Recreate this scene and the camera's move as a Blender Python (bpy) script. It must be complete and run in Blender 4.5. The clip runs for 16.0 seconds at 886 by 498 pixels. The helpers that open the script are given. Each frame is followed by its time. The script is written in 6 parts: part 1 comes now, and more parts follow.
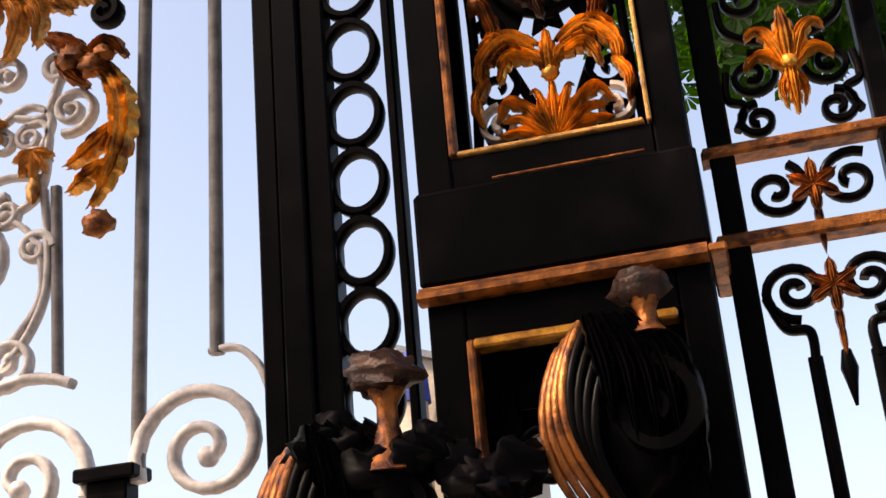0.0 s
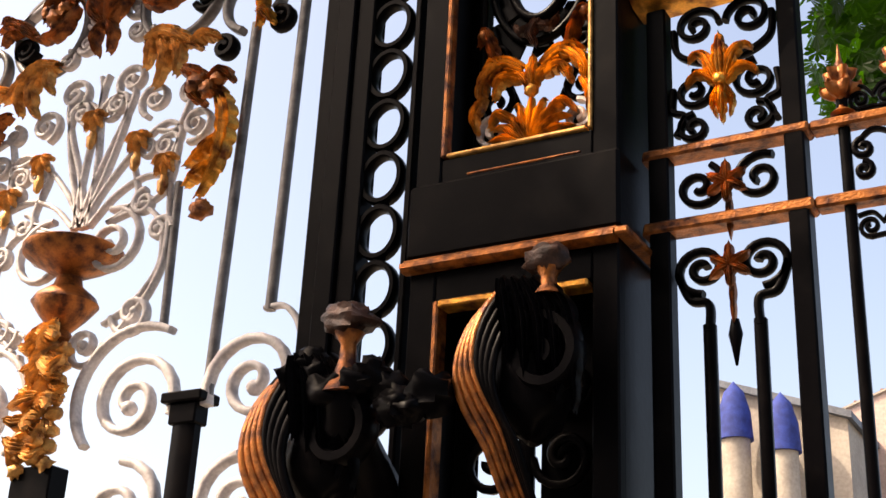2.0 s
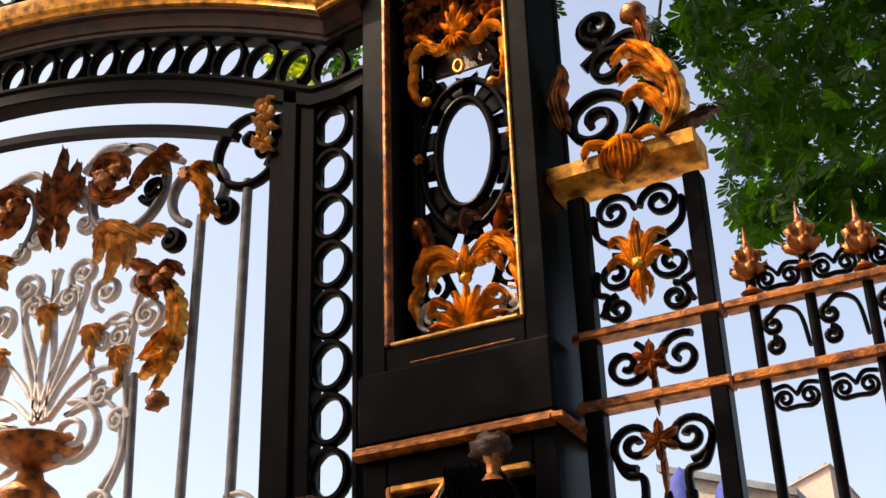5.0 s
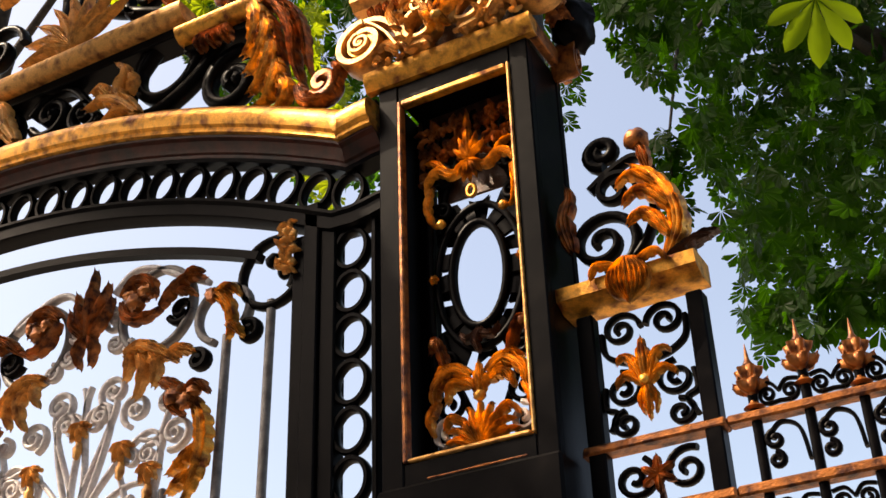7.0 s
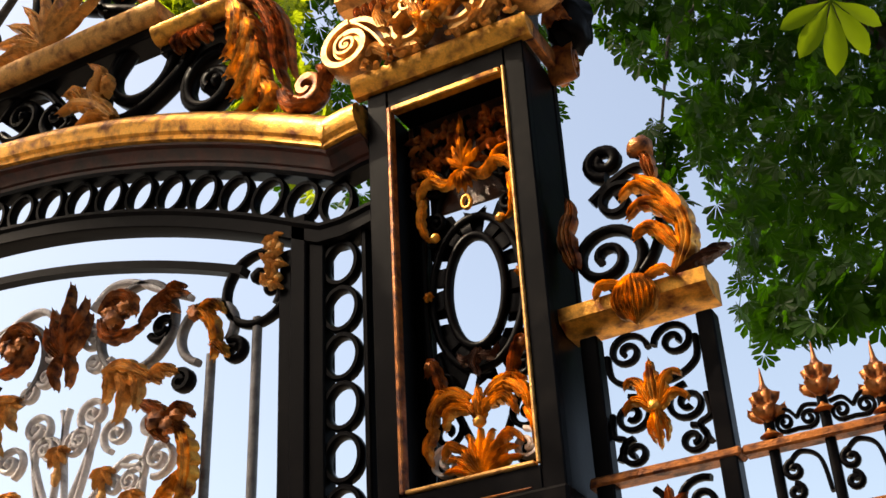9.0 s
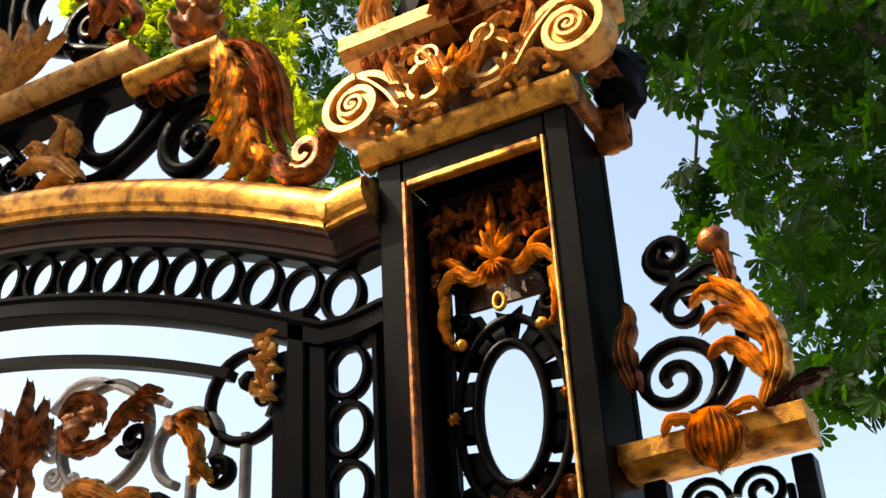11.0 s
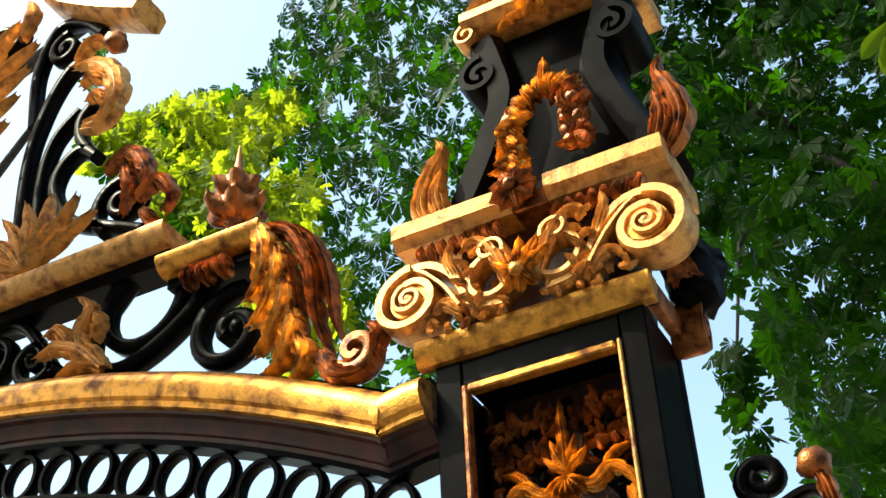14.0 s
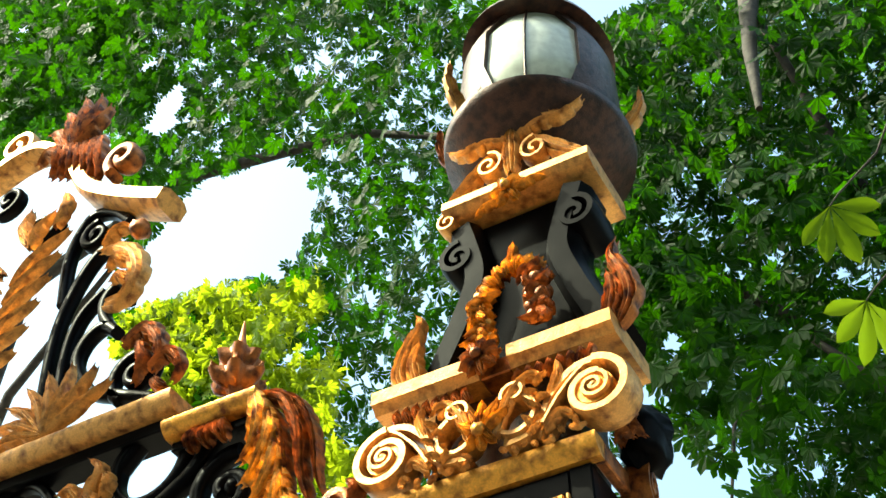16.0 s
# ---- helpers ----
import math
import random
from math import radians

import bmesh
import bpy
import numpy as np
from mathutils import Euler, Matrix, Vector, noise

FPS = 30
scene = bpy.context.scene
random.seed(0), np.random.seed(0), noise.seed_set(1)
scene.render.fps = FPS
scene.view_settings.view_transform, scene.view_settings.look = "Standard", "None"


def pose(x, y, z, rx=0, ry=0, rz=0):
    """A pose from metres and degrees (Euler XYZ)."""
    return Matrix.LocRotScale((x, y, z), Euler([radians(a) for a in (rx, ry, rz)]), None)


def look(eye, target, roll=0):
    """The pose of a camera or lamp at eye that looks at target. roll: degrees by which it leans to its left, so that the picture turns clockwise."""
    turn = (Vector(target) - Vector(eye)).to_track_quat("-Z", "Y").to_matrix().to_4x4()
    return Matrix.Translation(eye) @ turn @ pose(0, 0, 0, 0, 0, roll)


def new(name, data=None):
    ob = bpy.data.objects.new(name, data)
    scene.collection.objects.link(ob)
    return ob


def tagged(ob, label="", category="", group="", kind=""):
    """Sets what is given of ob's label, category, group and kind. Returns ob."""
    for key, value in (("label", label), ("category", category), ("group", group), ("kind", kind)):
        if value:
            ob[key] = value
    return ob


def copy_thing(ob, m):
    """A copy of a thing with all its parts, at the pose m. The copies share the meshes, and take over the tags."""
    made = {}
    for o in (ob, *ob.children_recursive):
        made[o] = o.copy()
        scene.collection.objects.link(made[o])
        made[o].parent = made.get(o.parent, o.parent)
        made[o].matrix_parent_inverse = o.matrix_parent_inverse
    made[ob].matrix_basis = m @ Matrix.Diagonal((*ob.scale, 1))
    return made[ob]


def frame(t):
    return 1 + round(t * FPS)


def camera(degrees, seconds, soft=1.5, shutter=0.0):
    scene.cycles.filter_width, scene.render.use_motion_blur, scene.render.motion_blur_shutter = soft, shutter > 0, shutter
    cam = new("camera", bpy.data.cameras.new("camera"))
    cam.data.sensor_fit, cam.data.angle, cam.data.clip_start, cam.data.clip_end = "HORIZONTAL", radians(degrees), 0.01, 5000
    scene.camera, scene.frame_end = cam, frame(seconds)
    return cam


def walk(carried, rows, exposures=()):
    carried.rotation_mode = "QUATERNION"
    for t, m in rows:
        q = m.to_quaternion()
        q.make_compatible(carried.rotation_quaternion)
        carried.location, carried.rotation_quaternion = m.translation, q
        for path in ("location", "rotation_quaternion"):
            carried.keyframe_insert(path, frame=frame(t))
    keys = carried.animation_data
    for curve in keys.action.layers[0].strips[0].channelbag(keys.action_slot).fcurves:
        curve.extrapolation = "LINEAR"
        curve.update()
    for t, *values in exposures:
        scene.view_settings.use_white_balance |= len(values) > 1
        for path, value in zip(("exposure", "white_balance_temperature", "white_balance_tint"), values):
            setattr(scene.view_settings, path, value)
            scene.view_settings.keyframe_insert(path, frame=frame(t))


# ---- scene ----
# ---------------------------------------------------------------- camera
cam = camera(37.5, 16.0, soft=1.5)
PATH = [
    (0, (0.709, -3.251, 2.347), (0.289, -1.432, 3.066), -5.1),
    (0.5, (1.004, -3.335, 2.249), (0.492, -1.547, 2.985), -4.0),
    (1, (1.257, -3.234, 1.877), (0.634, -1.555, 2.768), -2.8),
    (1.5, (1.696, -3.345, 1.928), (0.865, -1.72, 2.744), 0.3),
    (2, (2.057, -3.537, 1.822), (1.14, -1.941, 2.602), 2.9),
    (2.5, (2.212, -3.549, 1.747), (1.273, -1.977, 2.552), 2.4),
    (3, (2.289, -3.565, 1.735), (1.392, -1.998, 2.595), 1.1),
    (3.2, (2.324, -3.607, 1.712), (1.44, -2.043, 2.593), 0.6),
    (5.3, (2.23, -3.92, 2.025), (1.429, -2.332, 2.94), -1.9),
    (5.5, (2.27, -3.916, 2.024), (1.453, -2.35, 2.961), -1.6),
    (6, (2.302, -4.049, 2.008), (1.486, -2.501, 2.978), -1.6),
    (6.5, (2.319, -4.159, 1.971), (1.53, -2.62, 2.976), -2.2),
    (7, (2.385, -4.106, 1.971), (1.585, -2.597, 3.013), -2.1),
    (7.5, (2.341, -4.2, 1.988), (1.568, -2.683, 3.038), -2.2),
    (8, (2.377, -4.215, 1.974), (1.602, -2.707, 3.036), -2.2),
    (8.5, (2.327, -4.198, 2.05), (1.574, -2.672, 3.101), -3.2),
    (9, (2.271, -4.003, 2.26), (1.487, -2.462, 3.266), -3.3),
    (9.5, (2.026, -3.715, 2.497), (1.296, -2.139, 3.488), -3.7),
    (10, (2.045, -3.366, 2.708), (1.257, -1.85, 3.747), -2.3),
    (10.2, (2.048, -3.312, 2.804), (1.237, -1.814, 3.852), -2.0),
    (12.3, (1.624, -3.903, 3.17), (0.966, -2.237, 4.059), -4.3),
    (12.5, (1.629, -3.905, 3.058), (0.98, -2.263, 3.997), -3.2),
    (13, (1.651, -3.823, 3.175), (0.969, -2.211, 4.142), -3.4),
    (13.5, (1.663, -3.72, 3.352), (0.956, -2.154, 4.375), -4.0),
    (14, (1.624, -3.41, 3.431), (0.918, -1.967, 4.622), -2.9),
    (14.5, (1.591, -3.146, 3.473), (0.909, -1.791, 4.777), -1.7),
    (15, (1.749, -3.183, 3.42), (1.087, -1.887, 4.792), -0.2),
    (15.5, (1.891, -3.485, 3.189), (1.253, -2.192, 4.574), -2.0),
    (16, (1.996, -3.571, 3.023), (1.331, -2.33, 4.443), -1.0),
]
walk(cam, [(t, look(eye, target, lean)) for t, eye, target, lean in PATH],
     exposures=[(0, 1.35, 7900, 17), (3, 1.4, 8000, 15), (5.5, 1.3, 8100, 14), (9, 1.3, 8000, 10), (10, 1.45, 7900, 7), (12.5, 1.55, 7600, 5), (14, 1.7, 6900, -6), (16, 2.05, 6900, -15)])

# ---------------------------------------------------------------- world and sun
SUN_EL, SUN_AZ = 50.0, 234.0      # degrees; azimuth clockwise from +y
world = bpy.data.worlds.new("world")
scene.world = world
world.use_nodes = True
wt = world.node_tree
wt.nodes.clear()
wout = wt.nodes.new("ShaderNodeOutputWorld")
wbg = wt.nodes.new("ShaderNodeBackground")
wsky = wt.nodes.new("ShaderNodeTexSky")
wsky.sky_type = "NISHITA"
wsky.sun_disc = False
wsky.sun_elevation = radians(SUN_EL)
wsky.sun_rotation = radians(SUN_AZ)
wsky.air_density, wsky.dust_density, wsky.ozone_density = 1.0, 4.5, 1.0
wbg.inputs[1].default_value = 0.15
wt.links.new(wsky.outputs[0], wbg.inputs[0])
wt.links.new(wbg.outputs[0], wout.inputs[0])

sun_data = bpy.data.lights.new("sun", "SUN")
sun_data.energy, sun_data.angle, sun_data.color = 2.6, radians(0.6), (1.0, 0.92, 0.80)
sun = new("sun", sun_data)
sd = Vector((math.sin(radians(SUN_AZ)) * math.cos(radians(SUN_EL)), math.cos(radians(SUN_AZ)) * math.cos(radians(SUN_EL)), math.sin(radians(SUN_EL))))
sun.matrix_world = look(sd * 40, (0, 0, 0))


# ---------------------------------------------------------------- materials
def material(name, base, dark, rough=0.4, metal=0.0, scale=18.0, wear=0.5, bump=0.15, rough_var=0.2, grain=90.0, detail=6.0, gloss=0.5):
    """Two-scale mottled surface: base colour, a darker worn colour, and fine grain relief."""
    m = bpy.data.materials.new(name)
    m.use_nodes = True
    nt = m.node_tree
    b = nt.nodes["Principled BSDF"]
    tc = nt.nodes.new("ShaderNodeTexCoord")
    n1 = nt.nodes.new("ShaderNodeTexNoise")
    n1.inputs["Scale"].default_value, n1.inputs["Detail"].default_value = scale, detail
    n2 = nt.nodes.new("ShaderNodeTexNoise")
    n2.inputs["Scale"].default_value, n2.inputs["Detail"].default_value = grain, 3.0
    for n in (n1, n2):
        nt.links.new(tc.outputs["Object"], n.inputs["Vector"])
    ramp = nt.nodes.new("ShaderNodeValToRGB")
    ramp.color_ramp.elements[0].position, ramp.color_ramp.elements[1].position = wear - 0.16, wear + 0.10
    ramp.color_ramp.elements[0].color, ramp.color_ramp.elements[1].color = (*dark, 1), (*base, 1)
    nt.links.new(n1.outputs["Fac"], ramp.inputs[0])
    mix = nt.nodes.new("ShaderNodeMix")
    mix.data_type, mix.blend_type = "RGBA", "MULTIPLY"
    mix.inputs[0].default_value = 0.5
    nt.links.new(ramp.outputs[0], mix.inputs[6])
    nt.links.new(n2.outputs["Fac"], mix.inputs[7])
    bright = nt.nodes.new("ShaderNodeMix")
    bright.data_type, bright.blend_type = "RGBA", "MULTIPLY"
    bright.inputs[0].default_value = 1.0
    bright.inputs[7].default_value = (1.3, 1.3, 1.3, 1)
    nt.links.new(mix.outputs[2], bright.inputs[6])
    nt.links.new(bright.outputs[2], b.inputs["Base Color"])
    mr = nt.nodes.new("ShaderNodeMapRange")
    mr.inputs["To Min"].default_value, mr.inputs["To Max"].default_value = rough + rough_var, max(0.05, rough - rough_var)
    nt.links.new(n1.outputs["Fac"], mr.inputs["Value"])
    nt.links.new(mr.outputs[0], b.inputs["Roughness"])
    b.inputs["Metallic"].default_value = metal
    b.inputs["Specular IOR Level"].default_value = gloss
    bp = nt.nodes.new("ShaderNodeBump")
    bp.inputs["Strength"].default_value, bp.inputs["Distance"].default_value = bump, 0.01
    nt.links.new(n2.outputs["Fac"], bp.inputs["Height"])
    nt.links.new(bp.outputs[0], b.inputs["Normal"])
    return m


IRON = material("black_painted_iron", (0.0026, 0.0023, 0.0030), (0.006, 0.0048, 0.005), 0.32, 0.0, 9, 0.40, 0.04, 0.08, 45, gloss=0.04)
# Two greys lighten the black iron to imitate sun on the gate leaf.
GREY_IRON = material("sunlit_grey_iron", (0.62, 0.57, 0.56), (0.30, 0.26, 0.26), 0.45, 0.0, 14, 0.40, 0.15, 0.15, 70)
SUNLIT_IRON = material("sunlit_worn_iron", (0.17, 0.155, 0.155), (0.05, 0.045, 0.045), 0.38, 0.0, 11, 0.45, 0.1, 0.12, 60, gloss=0.4)
# Dark mottling is wear, deepened to suggest shaded crevices as well.
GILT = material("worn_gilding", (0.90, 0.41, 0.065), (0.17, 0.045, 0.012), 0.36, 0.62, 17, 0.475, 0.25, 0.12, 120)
# Darker, redder tone: tarnish, and on right-hand faces shade put into the colour.
GILT_DARK = material("tarnished_shaded_gilding", (0.46, 0.15, 0.035), (0.06, 0.015, 0.008), 0.38, 0.55, 20, 0.50, 0.30, 0.12, 130)
GILT_PALE = material("pale_gilding", (0.74, 0.37, 0.105), (0.20, 0.065, 0.022), 0.42, 0.45, 19, 0.43, 0.25, 0.12, 120)
RED_PAINT = material("red_brown_primer", (0.07, 0.016, 0.010), (0.018, 0.007, 0.006), 0.4, 0.0, 10, 0.5, 0.15, 0.12, 60, gloss=0.35)
BRONZE = material("brown_bronze", (0.075, 0.03, 0.018), (0.022, 0.010, 0.008), 0.4, 0.3, 22, 0.5, 0.35, 0.12, 120)
MILK_GLASS = material("milky_lantern_glass", (0.62, 0.66, 0.58), (0.48, 0.52, 0.46), 0.12, 0.0, 4, 0.4, 0.03, 0.05, 20)
BARK = material("tree_bark", (0.04, 0.03, 0.022), (0.016, 0.012, 0.01), 0.85, 0.0, 12, 0.5, 0.6, 0.1, 40)
GRAVEL = material("pale_gravel", (0.34, 0.30, 0.25), (0.22, 0.19, 0.16), 0.9, 0.0, 1.5, 0.5, 0.5, 0.05, 40)
ASPHALT = material("grey_asphalt", (0.06, 0.06, 0.06), (0.04, 0.04, 0.042), 0.85, 0.0, 1.2, 0.5, 0.4, 0.05, 60)
STONE = material("cream_limestone", (0.46, 0.40, 0.33), (0.34, 0.29, 0.24), 0.8, 0.0, 0.6, 0.5, 0.2, 0.05, 8)
SLATE = material("grey_roof_slate", (0.16, 0.18, 0.21), (0.10, 0.11, 0.13), 0.6, 0.0, 1.5, 0.5, 0.2, 0.05, 12)
CLAY = material("clay_chimney_pot", (0.42, 0.22, 0.15), (0.28, 0.15, 0.11), 0.8, 0.0, 4, 0.5, 0.2, 0.05, 12)
WINDOW_GLASS = material("dark_window_glass", (0.03, 0.035, 0.04), (0.02, 0.022, 0.025), 0.1, 0.0, 2, 0.5, 0.02, 0.04, 10)
PINK_WALL = material("pale_pink_render", (0.58, 0.42, 0.36), (0.48, 0.34, 0.29), 0.85, 0.0, 0.8, 0.5, 0.2, 0.05, 9)
BLUE_CLOTH = material("blue_canvas", (0.02, 0.045, 0.26), (0.012, 0.025, 0.15), 0.8, 0.0, 3, 0.5, 0.2, 0.05, 40)


def leaf_material(name, a, b_col, through_col, amount):
    m = bpy.data.materials.new(name)
    m.use_nodes = True
    nt = m.node_tree
    b = nt.nodes["Principled BSDF"]
    geo = nt.nodes.new("ShaderNodeNewGeometry")
    ramp = nt.nodes.new("ShaderNodeValToRGB")
    ramp.color_ramp.elements[0].color, ramp.color_ramp.elements[1].color = (*a, 1), (*b_col, 1)
    nt.links.new(geo.outputs["Random Per Island"], ramp.inputs[0])
    tc = nt.nodes.new("ShaderNodeTexCoord")
    n = nt.nodes.new("ShaderNodeTexNoise")
    n.inputs["Scale"].default_value = 25
    nt.links.new(tc.outputs["Object"], n.inputs["Vector"])
    mix = nt.nodes.new("ShaderNodeMix")
    mix.data_type, mix.blend_type = "RGBA", "MULTIPLY"
    mix.inputs[0].default_value = 0.35
    nt.links.new(ramp.outputs[0], mix.inputs[6])
    nt.links.new(n.outputs["Fac"], mix.inputs[7])
    nt.links.new(mix.outputs[2], b.inputs["Base Color"])
    b.inputs["Roughness"].default_value = 0.55
    b.inputs["Specular IOR Level"].default_value = 0.12
    tr = nt.nodes.new("ShaderNodeBsdfTranslucent")
    tr.inputs["Color"].default_value = (*through_col, 1)
    ms = nt.nodes.new("ShaderNodeMixShader")
    ms.inputs[0].default_value = amount
    nt.links.new(b.outputs[0], ms.inputs[1])
    nt.links.new(tr.outputs[0], ms.inputs[2])
    nt.links.new(ms.outputs[0], nt.nodes["Material Output"].inputs["Surface"])
    return m


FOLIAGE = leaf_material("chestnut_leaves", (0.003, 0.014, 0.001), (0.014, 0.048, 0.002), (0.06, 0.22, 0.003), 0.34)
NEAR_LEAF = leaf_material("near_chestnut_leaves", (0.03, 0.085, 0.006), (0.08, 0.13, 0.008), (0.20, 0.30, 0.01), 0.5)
# Lit copy of the leaf colour, for the crown round the sky opening.
FOLIAGE_LIGHT = leaf_material("sunlit_chestnut_leaves", (0.06, 0.13, 0.012), (0.14, 0.21, 0.015), (0.42, 0.52, 0.02), 0.6)


# ---------------------------------------------------------------- mesh tools
class Shape:
    """Vertices and faces of one part, put together from bars, leaves, boxes and turned bodies."""

    def __init__(self):
        self.v, self.f, self.hard = [], [], False

    def add(self, verts, faces):
        o = len(self.v)
        self.v.extend([tuple(p) for p in verts])
        self.f.extend([tuple(i + o for i in fc) for fc in faces])
        return self

    def box(self, x0, x1, y0, y1, z0, z1, c=0.006):
        self.hard = True
        c = min(c, (x1 - x0) * 0.3, (y1 - y0) * 0.3, (z1 - z0) * 0.3)
        vs, idx = [], {}
        for sx in (0, 1):
            for sy in (0, 1):
                for sz in (0, 1):
                    p = ((x0, x1)[sx], (y0, y1)[sy], (z0, z1)[sz])
                    inn = (c if sx == 0 else -c, c if sy == 0 else -c, c if sz == 0 else -c)
                    for ax in range(3):
                        q = [p[k] + (0 if k == ax else inn[k]) for k in range(3)]
                        idx[(sx, sy, sz, ax)] = len(vs)
                        vs.append(q)
        fs = []
        for ax in range(3):
            a, b = [k for k in range(3) if k != ax]
            for s in (0, 1):
                loop = []
                for sa, sb in ((0, 0), (1, 0), (1, 1), (0, 1)):
                    k = [0, 0, 0]
                    k[ax], k[a], k[b] = s, sa, sb
                    loop.append(idx[(*k, ax)])
                fs.append(loop)
        for ax in range(3):
            a, b = [k for k in range(3) if k != ax]
            for sa in (0, 1):
                for sb in (0, 1):
                    q = []
                    for s, face in ((0, a), (1, a), (1, b), (0, b)):
                        k = [0, 0, 0]
                        k[ax], k[a], k[b] = s, sa, sb
                        q.append(idx[(*k, face)])
                    fs.append(q)
        for sx in (0, 1):
            for sy in (0, 1):
                for sz in (0, 1):
                    fs.append([idx[(sx, sy, sz, ax)] for ax in range(3)])
        return self.add(vs, fs)

    def bar(self, pts, w, d, y=0.0, closed=False, taper=None, bulge=0.0):
        """Flat iron of width w in the x-z plane and depth d along y, round a path of (x, z)."""
        self.hard = self.hard or w > 0.1
        n = len(pts)
        vs, fs = [], []
        for i, (x, z) in enumerate(pts):
            a = pts[(i - 1) % n] if closed or i > 0 else pts[i]
            b = pts[(i + 1) % n] if closed or i < n - 1 else pts[i]
            tx, tz = b[0] - a[0], b[1] - a[1]
            ln = math.hypot(tx, tz) or 1.0
            nx, nz = -tz / ln, tx / ln
            k = i / max(1, n - 1)
            h = w / 2 * (taper(k) if taper else 1.0)
            yy = y - bulge * math.sin(math.pi * k)
            for u, q in ((-1, -0.6), (-0.6, -1), (0.6, -1), (1, -0.6), (1, 0.6), (0.6, 1), (-0.6, 1), (-1, 0.6)):
                vs.append((x + nx * h * u, yy + d / 2 * q, z + nz * h * u))
        for i in range(n if closed else n - 1):
            j = (i + 1) % n
            for k in range(8):
                m = (k + 1) % 8
                fs.append((i * 8 + k, i * 8 + m, j * 8 + m, j * 8 + k))
        if not closed:
            fs.append(tuple(range(7, -1, -1)))
            fs.append(tuple((n - 1) * 8 + k for k in range(8)))
        return self.add(vs, fs)

    def tube(self, pts, r0, r1=None, sides=7):
        r1 = r0 if r1 is None else r1
        vs, fs, n = [], [], len(pts)
        for i, p in enumerate(pts):
            p = Vector(p)
            t = (Vector(pts[min(n - 1, i + 1)]) - Vector(pts[max(0, i - 1)])).normalized()
            a = t.cross(Vector((0.31, 0.95, 0.05))).normalized()
            b = t.cross(a)
            r = r0 + (r1 - r0) * i / max(1, n - 1)
            for k in range(sides):
                g = 2 * math.pi * k / sides
                vs.append(p + a * r * math.cos(g) + b * r * math.sin(g))
        for i in range(n - 1):
            for k in range(sides):
                m = (k + 1) % sides
                fs.append((i * sides + k, i * sides + m, (i + 1) * sides + m, (i + 1) * sides + k))
        fs.append(tuple(range(sides)))
        fs.append(tuple((n - 1) * sides + k for k in range(sides)))
        return self.add(vs, fs)

    def leaf(self, pts, width, y=0.0, bulge=0.03, lobes=5, thick=0.012, curl=0.0):
        """A cast acanthus leaf along a path of (x, z): lobed edges, raised midrib, fluted sides."""
        n = max(lobes * 6, 14)
        src = [Vector((p[0], 0, p[1])) for p in pts]
        cum = [0.0]
        for i in range(1, len(src)):
            cum.append(cum[-1] + (src[i] - src[i - 1]).length)
        path = []
        for i in range(n + 1):
            s = cum[-1] * i / n
            j = max(k for k in range(len(cum)) if cum[k] <= s + 1e-9)
            j = min(j, len(src) - 2)
            u = (s - cum[j]) / max(1e-6, cum[j + 1] - cum[j])
            path.append(src[j].lerp(src[j + 1], u))
        for _ in range(2):
            path = [path[0]] + [(path[i - 1] + path[i] * 2 + path[i + 1]) / 4 for i in range(1, n)] + [path[n]]
        cols = (-1, -0.72, -0.45, -0.2, 0, 0.2, 0.45, 0.72, 1)
        lift = (0.25, 0.75, 0.45, 0.9, 0.7, 0.9, 0.45, 0.75, 0.25)
        front, back = [], []
        for i, p in enumerate(path):
            t = (path[min(n, i + 1)] - path[max(0, i - 1)]).normalized()
            nrm = Vector((-t.z, 0, t.x))
            k = i / n
            prof = (math.sin(math.pi * min(1, k * 0.93 + 0.09)) ** 0.6) * (1 - 0.35 * k)
            lob = 0.70 + 0.30 * abs(math.sin(math.pi * k * lobes)) ** 0.7
            back_sweep = t * (-width * 0.35 * abs(math.cos(math.pi * k * lobes)))
            for c, l in zip(cols, lift):
                h = width / 2 * prof * (1 + (lob - 1) * abs(c))
                yy = y - bulge * l * (0.35 + 0.65 * math.sin(math.pi * min(1, k + 0.08))) - curl * k * k
                q = p + nrm * h * c + back_sweep * abs(c) * 0.5
                front.append((q.x, yy, q.z))
                back.append((q.x, yy + thick, q.z))
        m = len(cols)
        off = len(front)
        fs = []
        for i in range(n):
            for k in range(m - 1):
                a = i * m + k
                fs.append((a, a + 1, a + m + 1, a + m))
                fs.append((off + a, off + a + m, off + a + m + 1, off + a + 1))
            for k in (0, m - 1):
                a = i * m + k
                fs.append((a, a + m, off + a + m, off + a))
        return self.add(front + back, fs)

    def sprig(self, path, count, size, y, seed=0, spread=0.7):
        """Small cast leaves set in turn on both sides of a path of (x, z)."""
        rng = random.Random(seed)
        for i in range(count):
            k = i / max(1, count - 1) * (len(path) - 1)
            j = min(int(k), len(path) - 2)
            u = k - j
            x = path[j][0] + (path[j + 1][0] - path[j][0]) * u
            z = path[j][1] + (path[j + 1][1] - path[j][1]) * u
            a = math.atan2(path[j + 1][1] - path[j][1], path[j + 1][0] - path[j][0]) + (1 if i % 2 else -1) * rng.uniform(0.4, 1.3) * spread / 0.7
            ln = size * rng.uniform(0.7, 1.25)
            bend = rng.uniform(-0.7, 0.7)
            self.leaf([(x, z), (x + ln * 0.55 * math.cos(a), z + ln * 0.55 * math.sin(a)), (x + ln * math.cos(a + bend), z + ln * math.sin(a + bend))],
                      size * 0.62, y - rng.uniform(0, size * 0.35), size * 0.32, 3, 0.012, rng.uniform(-0.3, 0.5) * size)
        return self

